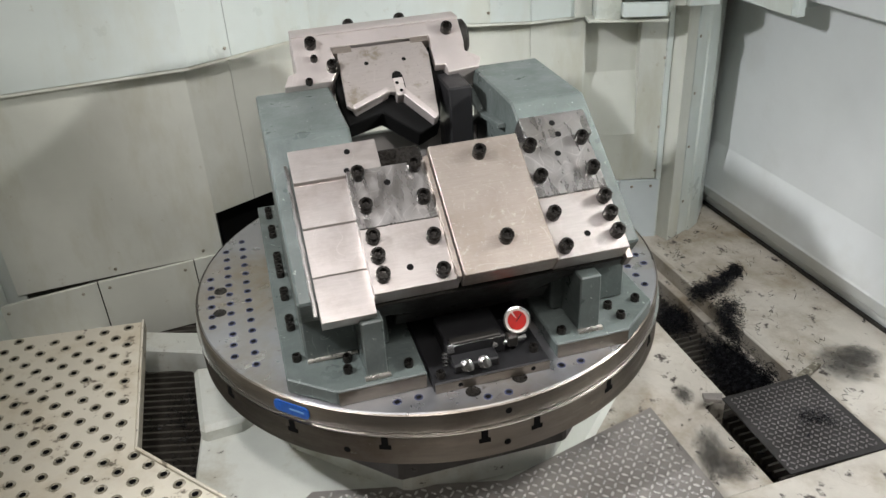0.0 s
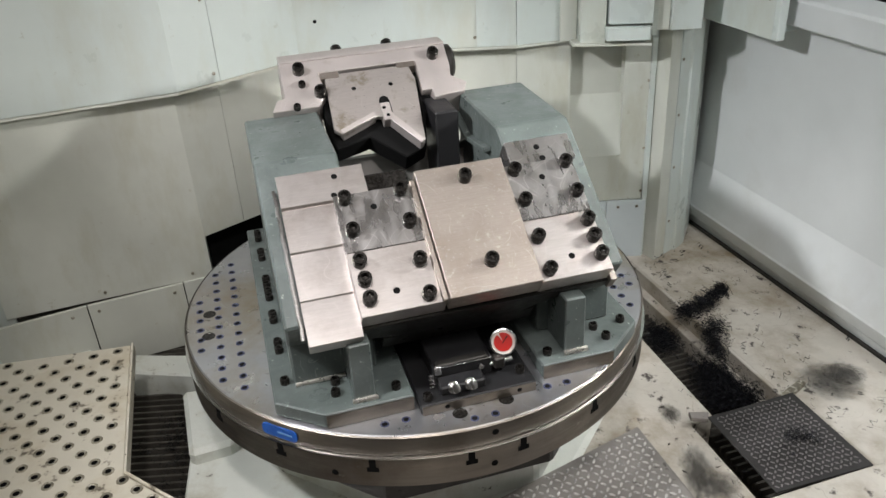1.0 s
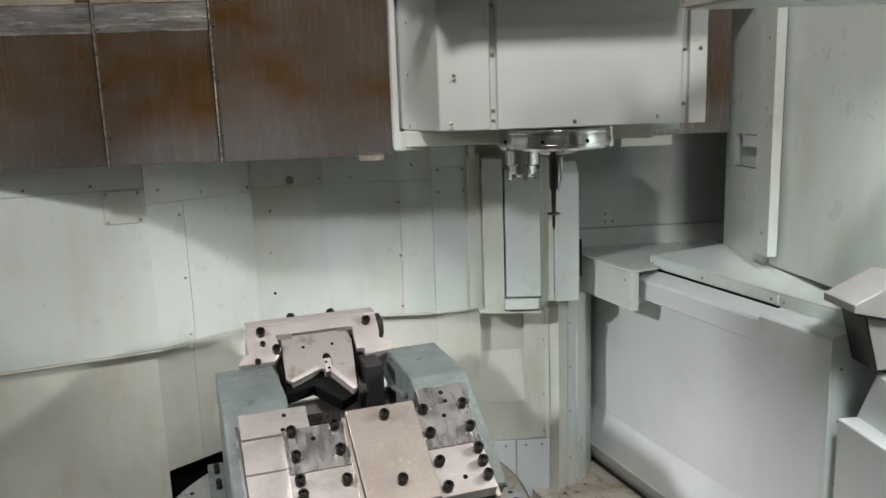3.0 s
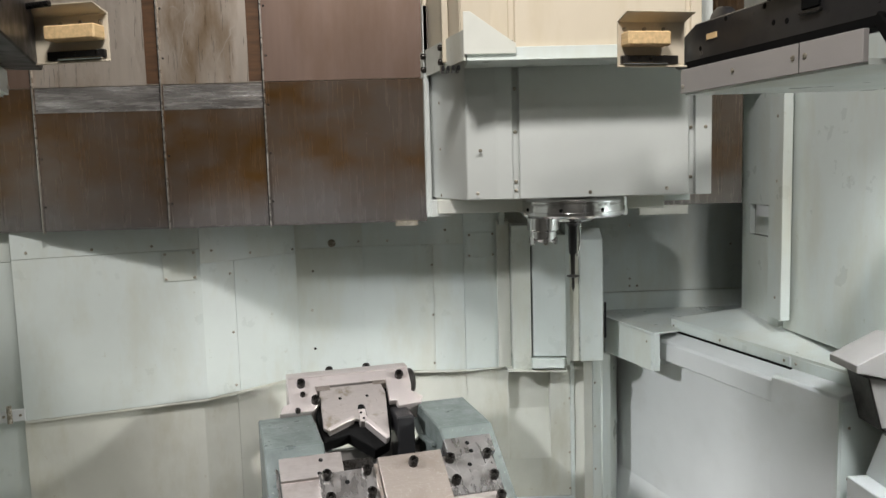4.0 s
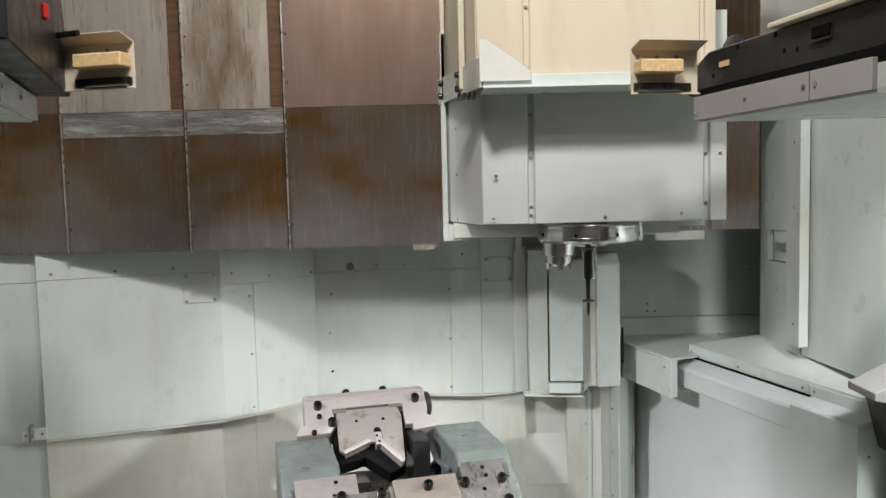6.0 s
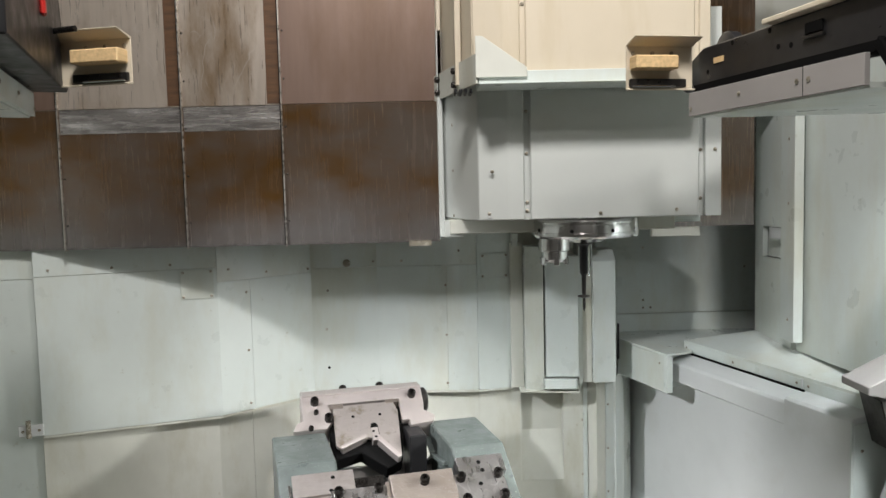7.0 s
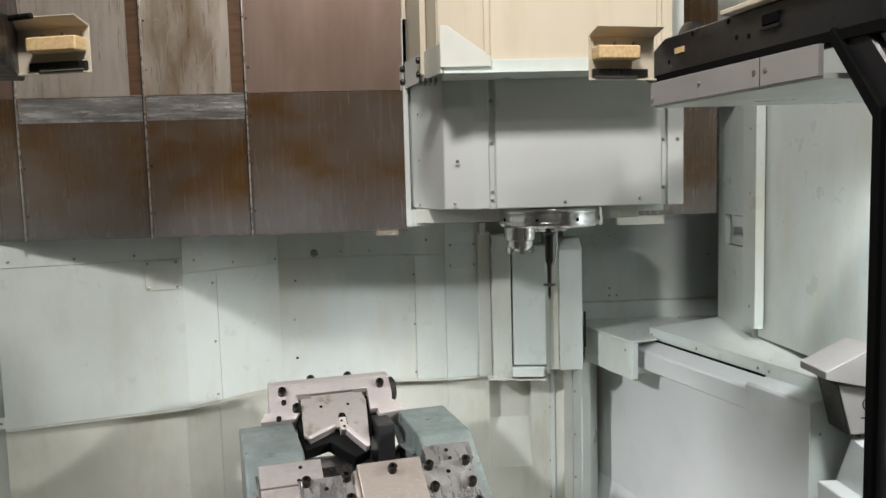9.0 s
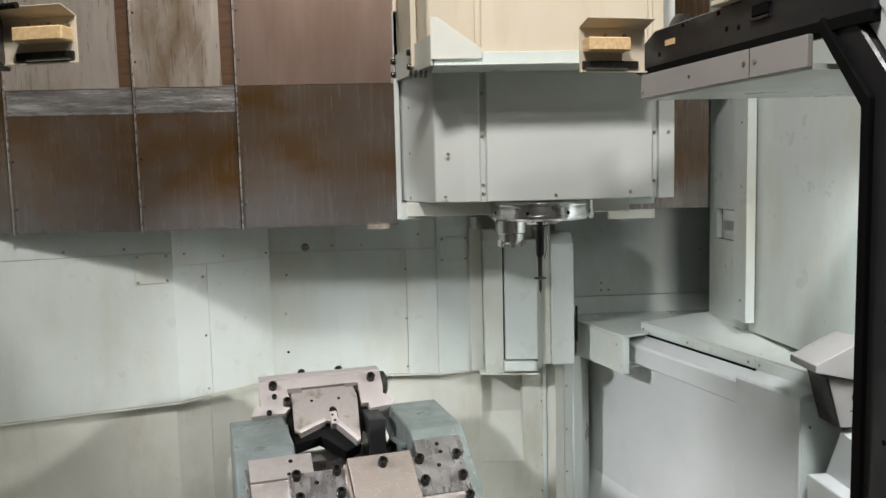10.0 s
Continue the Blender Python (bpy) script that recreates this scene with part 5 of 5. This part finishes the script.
for u in (-0.036, -0.002):
    f = part("fitting", lathe([(0, 0), (0.012, 0), (0.012, 0.007), (0.009, 0.009), (0.011, 0.012), (0.011, 0.018), (0.007, 0.02), (0.007, 0.028), (0.008, 0.029), (0.008, 0.035), (0, 0.036)], 16, Matrix.Translation((u, -0.455, 0.626)) @ pose(0, 0, 0, 60, 0, 0)), CHROME, unit, "bright hose fitting", 30)
part("plug", lathe([(0, 0), (0.006, 0), (0.006, 0.008), (0, 0.008)], 12, Matrix.Translation((0.03, -0.427, 0.642)) @ pose(0, 0, 0, 90, 0, 0)), CHROME, unit, "", 30)
for u in (-0.055, 0.092):
    part("edge_hole", lathe([(0.005, 0), (0.004, 0.0006), (0, 0.0006)], 12, pose(u, -0.4806, 0.603, 90, 0, 0)), VOID, unit)
part("edge_line", box(-0.064, 0.054, -0.4262, -0.4245, 0.6525, 0.6555, 0.0005), CHROME, unit, "worn bright edge")
part("corner_lug", box(-0.064, -0.050, -0.430, -0.4255, 0.64, 0.66, 0.001), CHROME, unit)
screw(MASTER_SMALL, pose(0.112, -0.25, 0.614), unit)
part("spring", tube([(-0.072 + 0.005 * math.cos(k * 0.9), -0.435 + 0.005 * math.sin(k * 0.9), 0.616 + 0.0013 * k) for k in range(28)], 0.0014, 6), CHROME, unit, "small steel spring")
for u, v in ((-0.088, -0.46), (0.108, -0.44), (-0.088, -0.2)):
    screw(MASTER_SMALL, pose(u, v, 0.614), unit)
part("pipe", tube([(0.05, -0.42, 0.634), (0.075, -0.42, 0.636), (0.098, -0.42, 0.636)], 0.007, 12), CHROME, unit, "short bright pipe", 40)
part("pipe_body", box(0.058, 0.080, -0.432, -0.408, 0.625, 0.65, 0.003), DARK_STEEL, unit)
gauge = thing("pressure_gauge", TBK @ Matrix.Translation((0.086, -0.405, 0.668)) @ pose(0, 0, 0, 58, 0, -8) @ Matrix.Scale(0.84, 4), "round steel pressure gauge with a red dial", "gauge")
part("case", lathe([(0, -0.028), (0.031, -0.028), (0.0325, 0.0), (0.0325, 0.004), (0.029, 0.005), (0.0285, 0.002), (0.0, 0.001)], 32), CHROME, gauge, "steel case", 40)
part("dial", lathe([(0.0285, 0.0022), (0, 0.0022)], 32), WHITE, gauge, "pale dial")
part("red_band", prism([(0.0225 * math.cos(radians(a)), 0.0225 * math.sin(radians(a))) for a in range(-236, 114, 12)] + [(0.0, 0.002)], 0.0024, 0.003, "z"), RED, gauge, "red sector")
part("needle", box(-0.0012, 0.0012, -0.004, 0.018, 0.0032, 0.0038, 0, pose(0, 0, 0, 0, 0, -40)), BLACK, gauge)
part("stem", tube([(0, -0.03, -0.014), (0, -0.05, -0.014)], 0.007, 12), CHROME, gauge, "", 40)

# ---- perforated cover beside the table ----
perf_poly = [(-0.886, 1.898), (-0.739, 1.372), (-0.495, 1.205), (-0.43, 0.90), (-1.45, 0.90), (-1.45, 1.815)]
perf = thing("perforated_cover", None, "cream-painted perforated sheet cover with worn hole rims", "cover")
PZ = 0.30
part("sheet", prism(perf_poly, PZ - 0.008, PZ, "z", 0.002), PERF, perf)
part("edge_strip", prism([(-0.884, 1.90), (-0.737, 1.373), (-0.732, 1.376), (-0.878, 1.902)], PZ - 0.03, PZ + 0.006, "z", 0.001), PERF, perf)
part("edge_strip", prism([(-0.739, 1.374), (-0.495, 1.207), (-0.492, 1.213), (-0.735, 1.380)], PZ - 0.03, PZ + 0.004, "z", 0.001), PERF, perf)


def in_poly(poly, x, y):
    c = False
    for (x0, y0), (x1, y1) in zip(poly, poly[1:] + poly[:1]):
        if (y0 > y) != (y1 > y) and x < (x1 - x0) * (y - y0) / (y1 - y0) + x0:
            c = not c
    return c


rim_d = hole_d = None
ux, uy = math.cos(radians(15.6)), math.sin(radians(15.6))
for i in range(-40, 40):
    for j in range(-40, 40):
        a, b = (i + 0.5 * (j % 2)) * 0.066, j * 0.042
        x, y = -0.93 + a * ux - b * uy, 1.56 + a * uy + b * ux
        if y < 1.02 or not all(in_poly(perf_poly, x + p, y + q) for p, q in ((0.016, 0), (-0.016, 0), (0, 0.016), (0, -0.016))):
            continue
        if rim_d is None:
            ro = part("hole_rim", lathe([(0.0142, 0), (0.0128, 0.0020), (0.0100, 0.0022), (0.0074, 0.0004)], 16), RING, perf, "", 30)
            ho = part("hole", lathe([(0.0076, 0.0006), (0, 0.0006)], 14), VOID, ro)
            ro.matrix_basis = pose(x, y, PZ)
            rim_d, hole_d = ro.data, ho.data
        else:
            ro = new("hole_rim", rim_d)
            ro.parent, ro.matrix_basis = perf, pose(x, y, PZ)
            ho = new("hole", hole_d)
            ho.parent = ro

# ---- chips ----
def chips(name, spots, n, label, seed):
    rnd = random.Random(seed)
    bm = bmesh.new()
    for _ in range(n):
        cx, cy, cz, sx, sy, sz = rnd.choice(spots)
        x, y, z = cx + rnd.gauss(0, sx), cy + rnd.gauss(0, sy), cz + abs(rnd.gauss(0, sz))
        r, w = rnd.uniform(0.003, 0.012), rnd.uniform(0.0006, 0.0018)
        tw, tl = rnd.uniform(0, 6.28), rnd.uniform(-0.8, 0.8)
        turns, rise = rnd.uniform(0.7, 2.2), rnd.uniform(0.0, 0.006)
        m = Matrix.Translation((x, y, z)) @ Euler((tl, rnd.uniform(-0.8, 0.8), tw)).to_matrix().to_4x4()
        prev = None
        k = 7
        for q in range(k):
            t = turns * 2 * math.pi * q / (k - 1)
            rr = r * (1 - 0.25 * q / k)
            a = bm.verts.new(m @ Vector((rr * math.cos(t), rr * math.sin(t), rise * q)))
            b = bm.verts.new(m @ Vector((rr * math.cos(t), rr * math.sin(t), rise * q + w)))
            if prev:
                bm.faces.new((prev[0], a, b, prev[1]))
            prev = (a, b)
    ob = finish(name, bm, CHIP)
    return tagged(ob, label, "metal chips", kind="stuff")


chips("chip_heap", [(0.875, 1.90, 0.0, 0.022, 0.045, 0.016), (0.85, 1.96, -0.02, 0.028, 0.045, 0.018), (0.90, 1.82, 0.0, 0.03, 0.03, 0.02), (0.85, 1.86, -0.02, 0.03, 0.03, 0.014), (0.765, 2.2, -0.03, 0.03, 0.045, 0.012)], 3800, "heap of curled blue-black metal chips in the channel", 3)
chips("chip_trail", [(0.84, 2.20, 0.07, 0.02, 0.02, 0.008), (0.88, 2.235, 0.066, 0.025, 0.018, 0.006), (0.93, 2.275, 0.066, 0.022, 0.015, 0.005), (0.985, 2.32, 0.065, 0.02, 0.012, 0.004), (1.01, 2.345, 0.065, 0.008, 0.01, 0.003), (0.905, 2.12, 0.066, 0.02, 0.025, 0.008), (0.885, 2.05, 0.066, 0.014, 0.03, 0.006), (0.87, 1.98, 0.066, 0.012, 0.03, 0.006)], 1500, "trail of curled dark metal chips on the bed", 5)
chips("chip_litter", [(-0.72, 1.62, 0.03, 0.05, 0.12, 0.008), (-0.78, 1.80, 0.03, 0.05, 0.06, 0.008), (-0.66, 1.50, 0.03, 0.04, 0.06, 0.01)], 420, "loose dark chips lying on the slatted grating", 11)
chips("scattered_chips", [(1.05, 2.2, 0.063, 0.12, 0.4, 0.001), (0.9, 2.6, 0.063, 0.1, 0.15, 0.001), (0.75, 1.55, 0.06, 0.12, 0.12, 0.001), (0.95, 1.55, 0.104, 0.03, 0.02, 0.001), (1.0, 1.75, 0.063, 0.1, 0.12, 0.001)], 260, "few scattered dark metal chips on the bed", 8)


# ---- oil patches ----
def oil_material():
    m = bpy.data.materials.new("oil_film")
    m.use_nodes = True
    n, l = m.node_tree.nodes, m.node_tree.links
    b = n["Principled BSDF"]
    b.inputs["Base Color"].default_value = (0.06, 0.056, 0.05, 1)
    b.inputs["Roughness"].default_value = 0.4
    tc = n.new("ShaderNodeTexCoord")
    ln = n.new("ShaderNodeVectorMath")
    ln.operation = "LENGTH"
    l.new(tc.outputs["Object"], ln.inputs[0])
    t = n.new("ShaderNodeTexNoise")
    t.inputs["Scale"].default_value, t.inputs["Detail"].default_value = 3.0, 6.0
    l.new(tc.outputs["Object"], t.inputs["Vector"])
    add = n.new("ShaderNodeMath")
    add.operation = "MULTIPLY_ADD"
    l.new(t.outputs["Fac"], add.inputs[0])
    add.inputs[1].default_value = 1.0
    l.new(ln.outputs["Value"], add.inputs[2])
    r = n.new("ShaderNodeMapRange")
    r.inputs["From Min"].default_value, r.inputs["From Max"].default_value = 0.75, 1.45
    r.inputs["To Min"].default_value, r.inputs["To Max"].default_value = 0.72, 0.0
    l.new(add.outputs[0], r.inputs["Value"])
    l.new(r.outputs["Result"], b.inputs["Alpha"])
    return m


OIL_FILM = oil_material()


def oil(x, y, z, rx, ry, turn):
    bm = lathe([(0, 0.0), (1.0, 0.0)], 32)
    ob = finish("oil_patch", bm, OIL_FILM)
    ob.matrix_basis = pose(x, y, z, 0, 0, turn) @ Matrix.Diagonal((rx, ry, 1, 1))
    return tagged(ob, "dark oily patch soaked into the worn bed paint", "oil stain", "oil patches")


oil(1.16, 1.83, 0.0612, 0.11, 0.10, 10)
oil(1.22, 1.86, 0.0616, 0.07, 0.06, 0)
oil(0.655, 1.735, 0.0562, 0.035, 0.05, 0)
oil(0.66, 1.50, 0.0562, 0.05, 0.12, -10)
oil(0.70, 1.45, 0.0566, 0.07, 0.06, 30)
oil(0.93, 2.27, 0.0612, 0.09, 0.05, 35)
oil(0.89, 2.08, 0.0616, 0.04, 0.10, 15)
